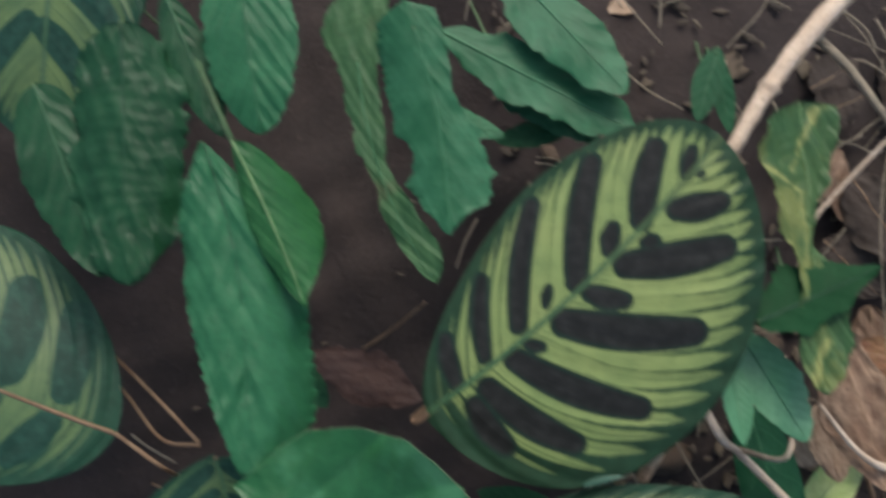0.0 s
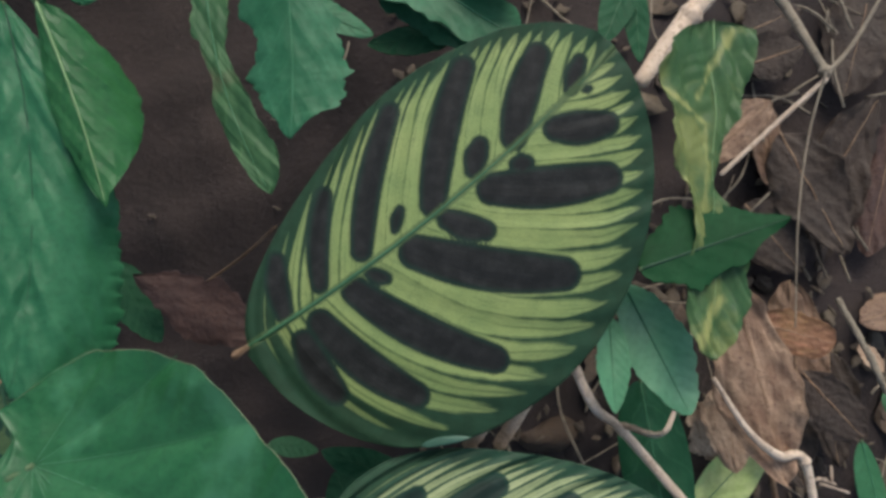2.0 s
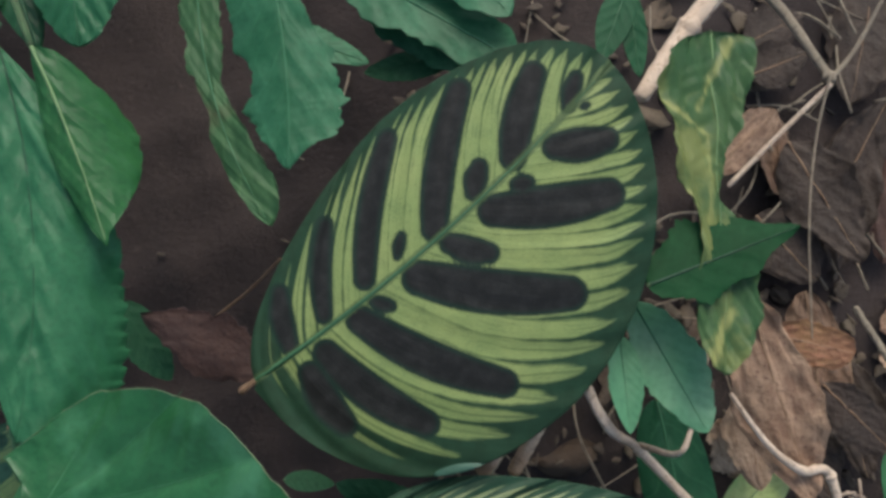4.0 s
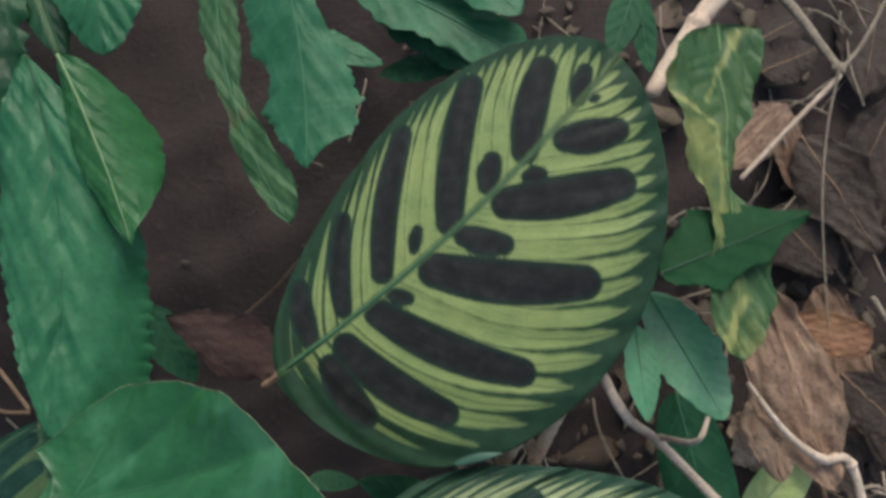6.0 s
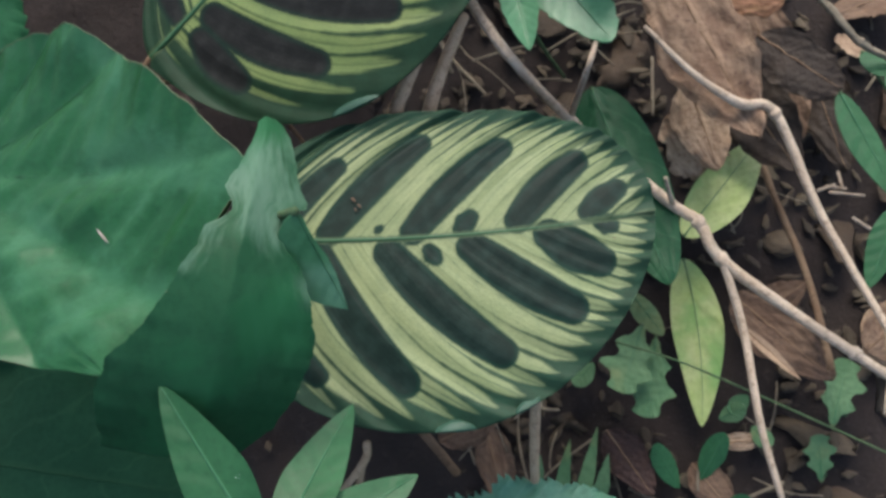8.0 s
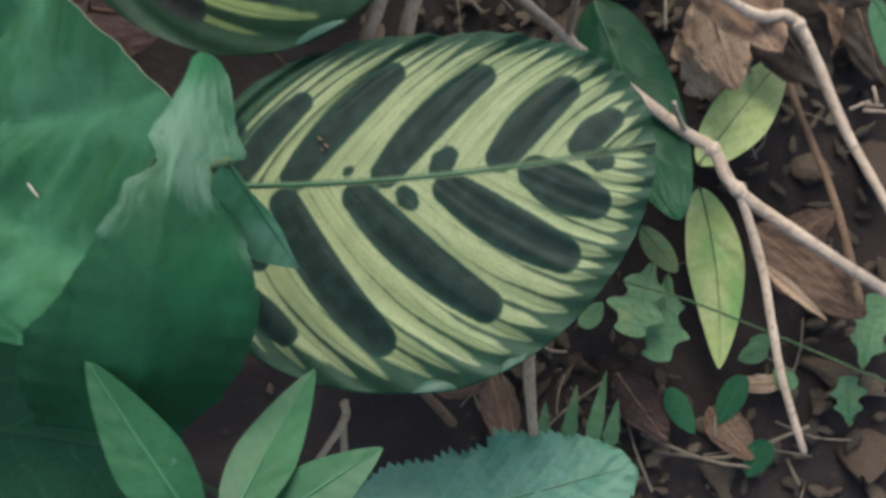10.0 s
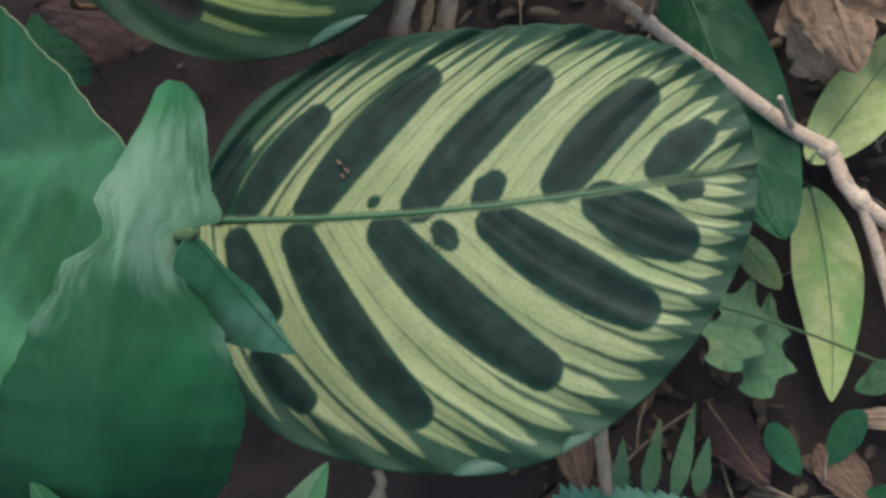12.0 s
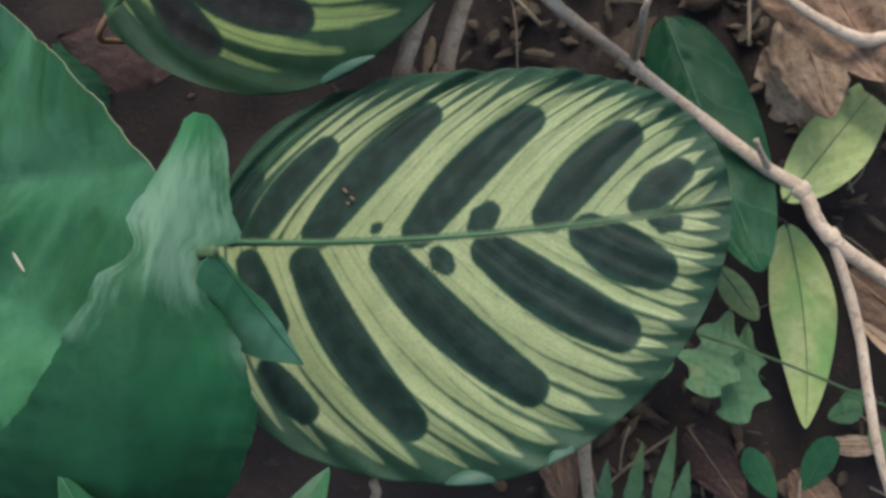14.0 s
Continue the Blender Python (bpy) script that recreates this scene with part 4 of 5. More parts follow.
# the streaks paint sky sheen on the upper part of the fold
leaf("folded_leaf", "large shaded green leaf with a ragged fold and painted pale sheen", "leaf", (-0.0534, -0.1772, 0.1000), (-0.0036, -0.0790, 0.1380), (0.06, 0.06), M_FOLDED, face=(0.2223, -0.4001, 0.8891),
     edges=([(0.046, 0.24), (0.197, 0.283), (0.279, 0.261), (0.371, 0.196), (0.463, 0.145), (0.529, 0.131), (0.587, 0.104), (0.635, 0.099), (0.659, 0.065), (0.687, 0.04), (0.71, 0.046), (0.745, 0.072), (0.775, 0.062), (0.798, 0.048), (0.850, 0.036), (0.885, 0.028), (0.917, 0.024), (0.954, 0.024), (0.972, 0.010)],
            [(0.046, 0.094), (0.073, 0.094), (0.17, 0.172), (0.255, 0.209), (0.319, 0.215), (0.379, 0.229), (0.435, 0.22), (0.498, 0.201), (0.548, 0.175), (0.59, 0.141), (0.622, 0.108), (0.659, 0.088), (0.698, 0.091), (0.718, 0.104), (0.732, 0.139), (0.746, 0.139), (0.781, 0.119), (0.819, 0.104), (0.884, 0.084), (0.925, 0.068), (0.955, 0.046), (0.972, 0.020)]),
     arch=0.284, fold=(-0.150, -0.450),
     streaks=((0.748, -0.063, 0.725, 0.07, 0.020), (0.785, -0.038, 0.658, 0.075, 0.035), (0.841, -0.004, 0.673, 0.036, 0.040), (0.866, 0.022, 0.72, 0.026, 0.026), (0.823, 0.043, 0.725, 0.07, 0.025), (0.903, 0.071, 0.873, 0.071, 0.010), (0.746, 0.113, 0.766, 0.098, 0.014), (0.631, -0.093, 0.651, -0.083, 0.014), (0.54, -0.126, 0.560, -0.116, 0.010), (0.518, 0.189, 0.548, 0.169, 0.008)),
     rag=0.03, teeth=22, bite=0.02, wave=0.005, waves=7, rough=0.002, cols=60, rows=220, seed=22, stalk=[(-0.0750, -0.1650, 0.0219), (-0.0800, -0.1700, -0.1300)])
leaf("shaded_leaf", "dark shaded green leaf beneath the broad leaf", "leaf", (-0.2304, -0.0931, 0.0200), (-0.0785, -0.1574, 0.0150), (0.0620, 0.0437), M_DARK, peak=0.45, low=2.2, high=1.8, fold=(-0.05,-0.1), wave=0.02, rib=M_DARK, rib_size=0.0006, seed=23)
# basal lobe of the pale peacock leaf, built as a separate small leaf
leaf("small_leaf", "pointed basal lobe of the pale patterned leaf, curled over", "leaf", (-0.0006, -0.1245, 0.1490), (0.0050, -0.1442, 0.1180), (0.01, 0.01), M_CURLED, face=(0.2, -0.4, 0.89),
     edges=([(0.0, 0.004), (0.095, 0.027), (0.275, 0.022), (0.476, 0.056), (0.662, 0.053), (0.848, 0.025), (1.0, 0.004)],
            [(0.0, 0.004), (0.031, 0.107), (0.116, 0.198), (0.266, 0.24), (0.414, 0.231), (0.591, 0.244), (0.681, 0.289), (0.823, 0.189), (1.0, 0.004)]),
     fold=(0.05, -0.08), curl=(-0.15, -0.20), rib=M_RIB_SOFT, rib_size=0.0003, rows=60, cols=24, seed=24, stalk=[(-0.0300, -0.1060, 0.1150), (-0.0744, -0.0686, 0.0200), (-0.1519, -0.0158, -0.1200)])

# leaflets below
leaf("pointed_leaf", "pointed green leaflet with smooth edge", "leaf", (-0.0330, -0.2050, 0.1160), (-0.0500, -0.1585, 0.1330), (0.0100, 0.0090), M_MID, peak=0.4, low=1.8, high=1.25, fold=(0.12, 0.12), arch=0.02, rib=M_RIB_MID, rib_size=0.0006, group="pointed leaflets", seed=31, stalk=[(-0.0409, -0.2026, 0.0800), (-0.0936, -0.1899, -0.0500)])
leaf("pointed_leaf", "pointed green leaflet reaching the patterned leaf", "leaf", (-0.0310, -0.2040, 0.1020), (-0.0031, -0.1625, 0.0860), (0.0090, 0.0100), M_MID, peak=0.4, low=1.8, high=1.25, fold=(0.12, 0.12), arch=0.02, rib=M_RIB_MID, rib_size=0.0006, group="pointed leaflets", seed=32, stalk=[(-0.0440, -0.2003, 0.0700), (-0.0931, -0.1900, -0.0500)])
leaf("pointed_leaf", "pale green leaflet spread over the litter", "leaf", (-0.0240, -0.2050, 0.0950), (0.0125, -0.1915, 0.0900), (0.0085, 0.0100), M_MID, peak=0.4, low=1.8, high=1.25, fold=(0.12, 0.12), arch=0.02, rib=M_RIB_MID, rib_size=0.0006, group="pointed leaflets", seed=33, stalk=[(-0.0444, -0.1987, 0.0600), (-0.0924, -0.1902, -0.0500)])
leaf("toothed_leaf", "large pale blue-green leaf with deeply toothed margin", "leaf", (-0.0330, -0.2010, -0.0100), (0.0880, -0.1970, -0.0400), (0.0270, 0.0270), M_TOOTHED, peak=0.45, low=2.4, high=2.2, teeth=34, bite=0.16, rag=0.10, fold=(-0.1,-0.2), wave=0.04, quilt=0.006, rough=0.007, cols=40, rib=M_RIB_MID, rib_size=0.0007, seed=34)
leaf("fern_leaflet", "small pointed green fern leaflet over dark soil", "leaf", (0.0526, -0.1741, -0.0950), (0.0614, -0.1536, -0.0800), (0.0037, 0.0041), M_HERB, peak=0.35, low=1.6, high=1.2, teeth=4, bite=0.22, fold=(0.1, 0.1), seed=40, group="fern leaflets")
leaf("fern_leaflet", "small pointed green fern leaflet over dark soil", "leaf", (0.0628, -0.1771, -0.0950), (0.0774, -0.1500, -0.0800), (0.0037, 0.0041), M_HERB, peak=0.35, low=1.6, high=1.2, teeth=4, bite=0.22, fold=(0.1, 0.1), seed=41, group="fern leaflets")
leaf("fern_leaflet", "small pointed green fern leaflet over dark soil", "leaf", (0.0733, -0.1802, -0.0950), (0.0923, -0.1471, -0.0800), (0.0037, 0.0041), M_HERB, peak=0.35, low=1.6, high=1.2, teeth=4, bite=0.22, fold=(0.1, 0.1), seed=42, group="fern leaflets")
leaf("fern_leaflet", "small pointed green fern leaflet over dark soil", "leaf", (0.0824, -0.1804, -0.0950), (0.0932, -0.1615, -0.0800), (0.0037, 0.0041), M_HERB, peak=0.35, low=1.6, high=1.2, teeth=4, bite=0.22, fold=(0.1, 0.1), seed=43, group="fern leaflets")

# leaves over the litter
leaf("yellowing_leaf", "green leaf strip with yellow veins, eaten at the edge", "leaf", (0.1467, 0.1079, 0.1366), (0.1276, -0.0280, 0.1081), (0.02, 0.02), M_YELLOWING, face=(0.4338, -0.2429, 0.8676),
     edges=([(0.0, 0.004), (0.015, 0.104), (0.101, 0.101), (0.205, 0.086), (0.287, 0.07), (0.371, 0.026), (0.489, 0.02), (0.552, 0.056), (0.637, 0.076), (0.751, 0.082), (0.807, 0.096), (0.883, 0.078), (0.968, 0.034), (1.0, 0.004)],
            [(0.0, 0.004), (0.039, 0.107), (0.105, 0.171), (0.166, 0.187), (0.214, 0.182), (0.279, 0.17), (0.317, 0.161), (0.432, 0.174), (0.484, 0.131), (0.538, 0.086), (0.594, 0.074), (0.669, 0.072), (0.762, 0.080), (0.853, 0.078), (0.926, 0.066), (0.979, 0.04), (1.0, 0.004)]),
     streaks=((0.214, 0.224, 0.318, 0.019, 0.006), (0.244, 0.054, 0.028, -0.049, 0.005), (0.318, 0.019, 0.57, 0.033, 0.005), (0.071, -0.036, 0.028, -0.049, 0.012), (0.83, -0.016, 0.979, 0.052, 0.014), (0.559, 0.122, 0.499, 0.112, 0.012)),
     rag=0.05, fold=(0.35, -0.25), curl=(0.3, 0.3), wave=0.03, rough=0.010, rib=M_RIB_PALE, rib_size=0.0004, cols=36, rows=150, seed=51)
leaf("lobed_leaf", "dark green leaf with pointed lobes", "leaf", (0.1019, 0.0088, 0.1180), (0.1661, 0.0234, 0.1240), (0.0198, 0.0151), M_LOBED, peak=0.42, low=2.0, high=1.1, lobes=3, lobe=0.16, teeth=16, bite=0.16, fold=(-0.05,-0.1), wave=0.02, rib=M_CREASE, rib_size=0.0006, seed=52)
leaf("small_leaf", "small folded green leaf with a silvery sheen", "leaf", (0.0943, -0.0024, 0.0900), (0.0914, -0.0417, 0.0850), (0.0076, 0.0076), M_SMALL, peak=0.5, teeth=7, bite=0.14, fold=(0.35,0.35), high=1.4, rib=M_RIB_MID, rib_size=0.0005, seed=53)
leaf("small_leaf", "small bluish green toothed leaf", "leaf", (0.1040, 0.0116, 0.0880), (0.1236, -0.0451, 0.0820), (0.0160, 0.0132), M_SMALL, peak=0.5, low=1.7, high=1.6, teeth=8, bite=0.18, rag=0.06,  fold=(0.05,-0.15), wave=0.01, rib=M_RIB_MID, rib_size=0.0006, seed=54)
leaf("oval_leaf", "dark green oval leaf lying under a twig", "leaf", (0.1271, -0.0161, 0.0120), (0.1318, -0.1151, -0.0040), (0.0194, 0.0160), M_OVAL, peak=0.42, low=2.2, high=1.7, fold=(-0.05,-0.1), curl=(-0.1,-0.2), rib=M_RIB_MID, rib_size=0.0004, seed=55)
leaf("lime_leaf", "pale yellow-green oval leaf beside a twig", "leaf", (0.1535, -0.0825, -0.0312), (0.2069, -0.0426, -0.0300), (0.0117, 0.0146), M_LIME, peak=0.45, low=1.7, high=1.5, fold=(0.05,-0.1), rib=M_RIB_PALE, rib_size=0.0005, seed=56)
leaf("lime_leaf", "pale yellow-green leaf with a pointed tip", "leaf", (0.1568, -0.0825, -0.0575), (0.1412, -0.1599, -0.0837), (0.0129, 0.0125), M_LIME, peak=0.42, low=1.8, high=1.35, bow=-0.04, fold=(0.05,-0.1), rib=M_RIB_PALE, rib_size=0.0005, seed=57)
leaf("herb_leaf", "small lobed green herb leaf over soil", "leaf", (0.1235, -0.1141, -0.0475), (0.1034, -0.1436, -0.0475), (0.0108, 0.0119), M_HERB, rib=M_RIB_MID, rib_size=0.0003, lobes=3, lobe=0.26, teeth=3, bite=0.10, rag=0.10, rough=0.008, rows=70, peak=0.6, low=1.3, high=2.2, fold=(0.05,-0.05), wave=0.012, group="lobed herb leaves", seed=58)
leaf("herb_leaf", "small lobed green herb leaf with brown tip", "leaf", (0.1286, -0.1202, -0.0525), (0.1132, -0.1547, -0.0600), (0.0099, 0.0103), M_HERB, rib=M_RIB_MID, rib_size=0.0003, lobes=3, lobe=0.26, teeth=3, bite=0.10, rag=0.10, rough=0.008, rows=70, peak=0.6, low=1.3, high=2.2, fold=(0.05,-0.05), wave=0.012, group="lobed herb leaves", seed=59)
leaf("herb_leaf", "small lobed pale green herb leaf", "leaf", (0.1967, -0.1781, -0.0725), (0.2162, -0.1501, -0.0700), (0.0094, 0.0094), M_HERB, rib=M_RIB_MID, rib_size=0.0003, lobes=3, lobe=0.26, teeth=3, bite=0.10, rag=0.10, rough=0.008, rows=70, peak=0.6, low=1.3, high=2.2, fold=(0.05,-0.05), wave=0.012, group="lobed herb leaves", seed=60)
leaf("herb_leaf", "small rounded green herb leaf on soil", "leaf", (0.1568, -0.1565, -0.0850), (0.1688, -0.1506, -0.0850), (0.0045, 0.0045), M_MID, peak=0.5, seed=62)
leaf("narrow_leaf", "narrow bright green leaf over the litter", "leaf", (0.2278, -0.0577, 0.0200), (0.2334, -0.1112, 0.0100), (0.0060, 0.0086), M_MID, peak=0.45, high=1.4, rib=M_RIB_MID, rib_size=0.0004, seed=63)
leaf("narrow_leaf", "narrow green leaf under another", "leaf", (0.2335, -0.1127, 0.0100), (0.2082, -0.1417, 0.0000), (0.0064, 0.0074), M_MID, peak=0.45, high=1.4, rib=M_RIB_MID, rib_size=0.0004, seed=64)
leaf("herb_leaf", "small round green leaf on a thin stem", "leaf", (0.2519, -0.0338, 0.0100), (0.2575, -0.0492, 0.0100), (0.0048, 0.0053), M_MID, peak=0.5, high=2, seed=65)
leaf("herb_leaf", "small green leaf over the litter", "leaf", (0.2582, -0.0477, 0.0100), (0.2579, -0.0691, 0.0100), (0.0042, 0.0047), M_MID, peak=0.5, seed=66)
leaf("small_leaf", "small dark green leaf beside a twig", "leaf", (0.1336, 0.1637, 0.1000), (0.1123, 0.1247, 0.0950), (0.0079, 0.0085), M_DARK, peak=0.5, rib=M_RIB, rib_size=0.0004, seed=67)
leaf("small_leaf", "narrow dark green leaf beside a twig", "leaf", (0.1315, 0.1607, 0.1000), (0.1300, 0.1170, 0.0900), (0.0064, 0.0064), M_DARK, peak=0.5, rib=M_RIB, rib_size=0.0004, seed=68)
leaf("small_leaf", "shaded green leaf low above the soil", "leaf", (-0.1296, 0.0721, 0.0000), (-0.1058, 0.0284, 0.0000), (0.0112, 0.0126), M_DARK, peak=0.45, teeth=8, bite=0.08, seed=69)
leaf("small_leaf", "small olive green leaf under the large ones", "leaf", (-0.0605, -0.0196, -0.0500), (-0.0344, -0.0257, -0.0500), (0.0059, 0.0053), M_MID, peak=0.45, seed=70)
leaf("herb_leaf", "small lobed green herb leaf near the soil", "leaf", (0.1898, -0.1970, -0.0975), (0.1931, -0.1779, -0.0850), (0.0072, 0.0076), M_HERB, rib=M_RIB_MID, rib_size=0.0003, lobes=3, lobe=0.26, teeth=3, bite=0.10, rag=0.10, rough=0.008, rows=70, peak=0.6, low=1.3, high=2.2, fold=(0.05,-0.05), wave=0.012, group="lobed herb leaves", seed=71)
leaf("herb_leaf", "small pale green herb leaf under a twig", "leaf", (0.1264, -0.0922, -0.0600), (0.1341, -0.1177, -0.0600), (0.0054, 0.0065), M_HERB, peak=0.5, high=1.6, rib=M_RIB_MID, rib_size=0.0004, seed=74)
leaf("herb_leaf", "rounded dark green herb leaflet over soil", "leaf", (0.1234, -0.1825, -0.0990), (0.1165, -0.1620, -0.0843), (0.0061, 0.0055), M_MID, peak=0.55, low=1.5, high=2.0, fold=(0.1, -0.05), curl=(-0.2, -0.2), wave=0.02, rag=0.04, rib=M_RIB_SOFT, rib_size=0.0003, seed=371)
leaf("herb_leaf", "blurred oval green herb leaf over soil", "leaf", (0.1347, -0.1813, -0.0981), (0.1509, -0.1658, -0.0843), (0.0063, 0.0056), M_MID, peak=0.55, low=1.5, high=2.0, fold=(0.1, -0.05), curl=(-0.2, -0.2), wave=0.02, rag=0.04, rib=M_RIB_SOFT, rib_size=0.0003, seed=373)
leaf("herb_leaf", "small pale green herb leaf by a straw", "leaf", (0.1520, -0.1571, -0.0893), (0.1641, -0.1571, -0.0809), (0.0051, 0.0046), M_HERB, peak=0.55, low=1.5, high=2.0, fold=(0.1, -0.05), curl=(-0.2, -0.2), wave=0.02, rag=0.04, rib=M_RIB_SOFT, rib_size=0.0003, seed=374)
leaf("herb_leaf", "small green herb leaf under the twig", "leaf", (0.1664, -0.1643, -0.0913), (0.1702, -0.1769, -0.0874), (0.0051, 0.0046), M_HERB, peak=0.55, low=1.5, high=2.0, fold=(0.1, -0.05), curl=(-0.2, -0.2), wave=0.02, rag=0.04, rib=M_RIB_SOFT, rib_size=0.0003, seed=375)
leaf("herb_leaf", "small pale green herb leaf by the patterned leaf", "leaf", (0.0998, -0.1165, -0.0764), (0.0869, -0.1264, -0.0733), (0.0052, 0.0047), M_HERB, peak=0.55, low=1.5, high=2.0, fold=(0.1, -0.05), curl=(-0.2, -0.2), wave=0.02, rag=0.04, rib=M_RIB_SOFT, rib_size=0.0003, seed=376)
leaf("herb_leaf", "small dark green herb leaf near litter", "leaf", (0.1403, -0.2063, -0.1058), (0.1524, -0.1950, -0.0939), (0.0065, 0.0058), M_MID, peak=0.55, low=1.5, high=2.0, fold=(0.1, -0.05), curl=(-0.2, -0.2), wave=0.02, rag=0.04, rib=M_RIB_SOFT, rib_size=0.0003, seed=378)
leaf("petal_fleck", "tiny pale petal fragment on the broad leaf", "petal", (-0.0696, -0.0933, 0.1191), (-0.0658, -0.1004, 0.1200), (0.0004, 0.0004), M_PETAL, peak=0.5, seed=75)
leaf("debris_speck", "tiny brown speck of debris on the patterned leaf", "debris", (0.0105, -0.0788, 0.0737), (0.0118, -0.0810, 0.0741), (0.0004, 0.0004), M_DEAD_DIM, peak=0.5, rag=0.2, rows=12, cols=6, seed=200, group="debris specks")
leaf("debris_speck", "tiny brown speck of debris on the patterned leaf", "debris", (0.0121, -0.0818, 0.0733), (0.0133, -0.0838, 0.0737), (0.0004, 0.0004), M_DEAD_DIM, peak=0.5, rag=0.2, rows=12, cols=6, seed=201, group="debris specks")
leaf("debris_speck", "tiny brown speck of debris on the patterned leaf", "debris", (0.0107, -0.0832, 0.0730), (0.0116, -0.0847, 0.0734), (0.0003, 0.0003), M_DEAD_DIM, peak=0.5, rag=0.2, rows=12, cols=6, seed=202, group="debris specks")
leaf("debris_speck", "tiny brown speck of debris on the patterned leaf", "debris", (0.0997, -0.1211, 0.0700), (0.1000, -0.1220, 0.0704), (0.0002, 0.0002), M_DEAD_DIM, peak=0.5, rag=0.2, rows=12, cols=6, seed=203, group="debris specks")
water_drop("clear round water drop on a pointed leaflet", (-0.0332, -0.1890, 0.1275), 0.0008)
water_drop("clear round water drop on the folded leaf", (-0.0359, -0.1533, 0.1080), 0.0006)

# dead leaves
leaf("dead_leaf", "cream coloured dead leaf above the patterned leaf", "dead leaf", (0.0714, 0.2521, 0.0500), (0.1142, 0.2237, 0.0500), (0.0090, 0.0083), M_DEAD_PINK, rib=M_TWIG_BROWN, rib_size=0.0005, peak=0.5, fold=(0.1,-0.1), wave=0.03, group="dead leaves", seed=94)
leaf("dead_leaf", "large curled pinkish-brown dead leaf", "dead leaf", (0.1630, 0.0145, 0.0620), (0.1823, -0.0753, 0.0300), (0.0155, 0.0195), M_DEAD, rib=M_TWIG_BROWN, rib_size=0.0006, fold=(0.25,-0.15), curl=(0.3,-0.3), wave=0.05, rough=0.012, rag=0.08, group="dead leaves", peak=0.5, low=1.8, high=1.5, seed=81)
leaf("dead_leaf", "small orange-brown dead leaf", "dead leaf", (0.1751, 0.0011, 0.0450), (0.2177, -0.0125, 0.0370), (0.0093, 0.0103), M_DEAD_RUST, rib=M_TWIG_BROWN, rib_size=0.0006, fold=(0.25,-0.15), curl=(0.3,-0.3), wave=0.05, rough=0.012, rag=0.08, group="dead leaves", peak=0.5, high=2.2, seed=82)
leaf("dead_leaf", "reddish brown dead leaf in shade", "dead leaf", (-0.1146, 0.0571, 0.0200), (-0.0540, 0.0173, 0.0300), (0.0152, 0.0140), M_DEAD_RED, rib=M_DEAD_RED, rib_size=0.0003, fold=(0.15, -0.25), curl=(0.3, -0.4), wave=0.03, rough=0.006, rag=0.16, group="dead leaves", peak=0.55, low=1.3, high=1.4, rows=60, seed=83)
leaf("dead_leaf", "pale pinkish dead leaf with holes", "dead leaf", (0.1621, -0.0269, -0.0125), (0.1860, -0.0574, -0.0375), (0.0141, 0.0130), M_DEAD_PINK, rib=M_TWIG_BROWN, rib_size=0.0006, fold=(0.25,-0.15), curl=(0.3,-0.3), wave=0.05, rough=0.012, rag=0.25, group="dead leaves", peak=0.5, high=1.6, seed=84)
leaf("dead_leaf", "dark reddish brown dead leaf", "dead leaf", (0.1699, -0.1102, -0.0500), (0.2032, -0.1597, -0.0625), (0.0110, 0.0127), M_DEAD_DIM, rib=M_TWIG_BROWN, rib_size=0.0006, fold=(0.25,-0.15), curl=(0.3,-0.3), wave=0.05, rough=0.012, rag=0.08, group="dead leaves", peak=0.45, high=1.5, seed=85)
leaf("dead_leaf", "brown dead leaf below a twig", "dead leaf", (0.1729, 0.0879, 0.0400), (0.2097, 0.1128, 0.0500), (0.0116, 0.0111), M_DEAD, rib=M_TWIG_BROWN, rib_size=0.0006, fold=(0.25,-0.15), curl=(0.3,-0.3), wave=0.05, rough=0.012, rag=0.08, group="dead leaves", peak=0.5, high=1.6, seed=86)
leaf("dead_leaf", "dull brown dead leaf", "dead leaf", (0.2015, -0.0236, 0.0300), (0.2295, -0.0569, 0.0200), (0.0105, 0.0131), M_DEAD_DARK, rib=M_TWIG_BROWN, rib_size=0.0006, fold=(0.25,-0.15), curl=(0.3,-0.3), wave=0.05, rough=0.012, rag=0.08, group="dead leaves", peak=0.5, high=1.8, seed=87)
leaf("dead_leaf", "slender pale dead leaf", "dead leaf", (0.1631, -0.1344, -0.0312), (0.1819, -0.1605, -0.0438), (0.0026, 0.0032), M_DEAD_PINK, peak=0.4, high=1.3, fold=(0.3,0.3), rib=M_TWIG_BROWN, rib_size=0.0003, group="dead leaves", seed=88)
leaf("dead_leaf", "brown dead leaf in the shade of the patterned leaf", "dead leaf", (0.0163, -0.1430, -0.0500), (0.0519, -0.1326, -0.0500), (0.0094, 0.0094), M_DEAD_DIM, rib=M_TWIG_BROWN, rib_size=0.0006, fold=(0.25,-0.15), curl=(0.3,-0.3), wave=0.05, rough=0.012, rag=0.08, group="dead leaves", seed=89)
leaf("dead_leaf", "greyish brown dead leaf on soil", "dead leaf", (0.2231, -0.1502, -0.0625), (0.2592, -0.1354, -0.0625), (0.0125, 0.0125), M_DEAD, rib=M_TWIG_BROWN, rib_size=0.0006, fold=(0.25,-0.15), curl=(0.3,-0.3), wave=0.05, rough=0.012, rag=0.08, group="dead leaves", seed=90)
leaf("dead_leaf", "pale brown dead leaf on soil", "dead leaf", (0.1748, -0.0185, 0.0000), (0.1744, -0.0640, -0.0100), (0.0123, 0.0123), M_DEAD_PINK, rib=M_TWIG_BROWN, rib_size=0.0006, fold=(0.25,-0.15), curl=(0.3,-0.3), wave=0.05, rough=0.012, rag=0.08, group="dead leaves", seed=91)
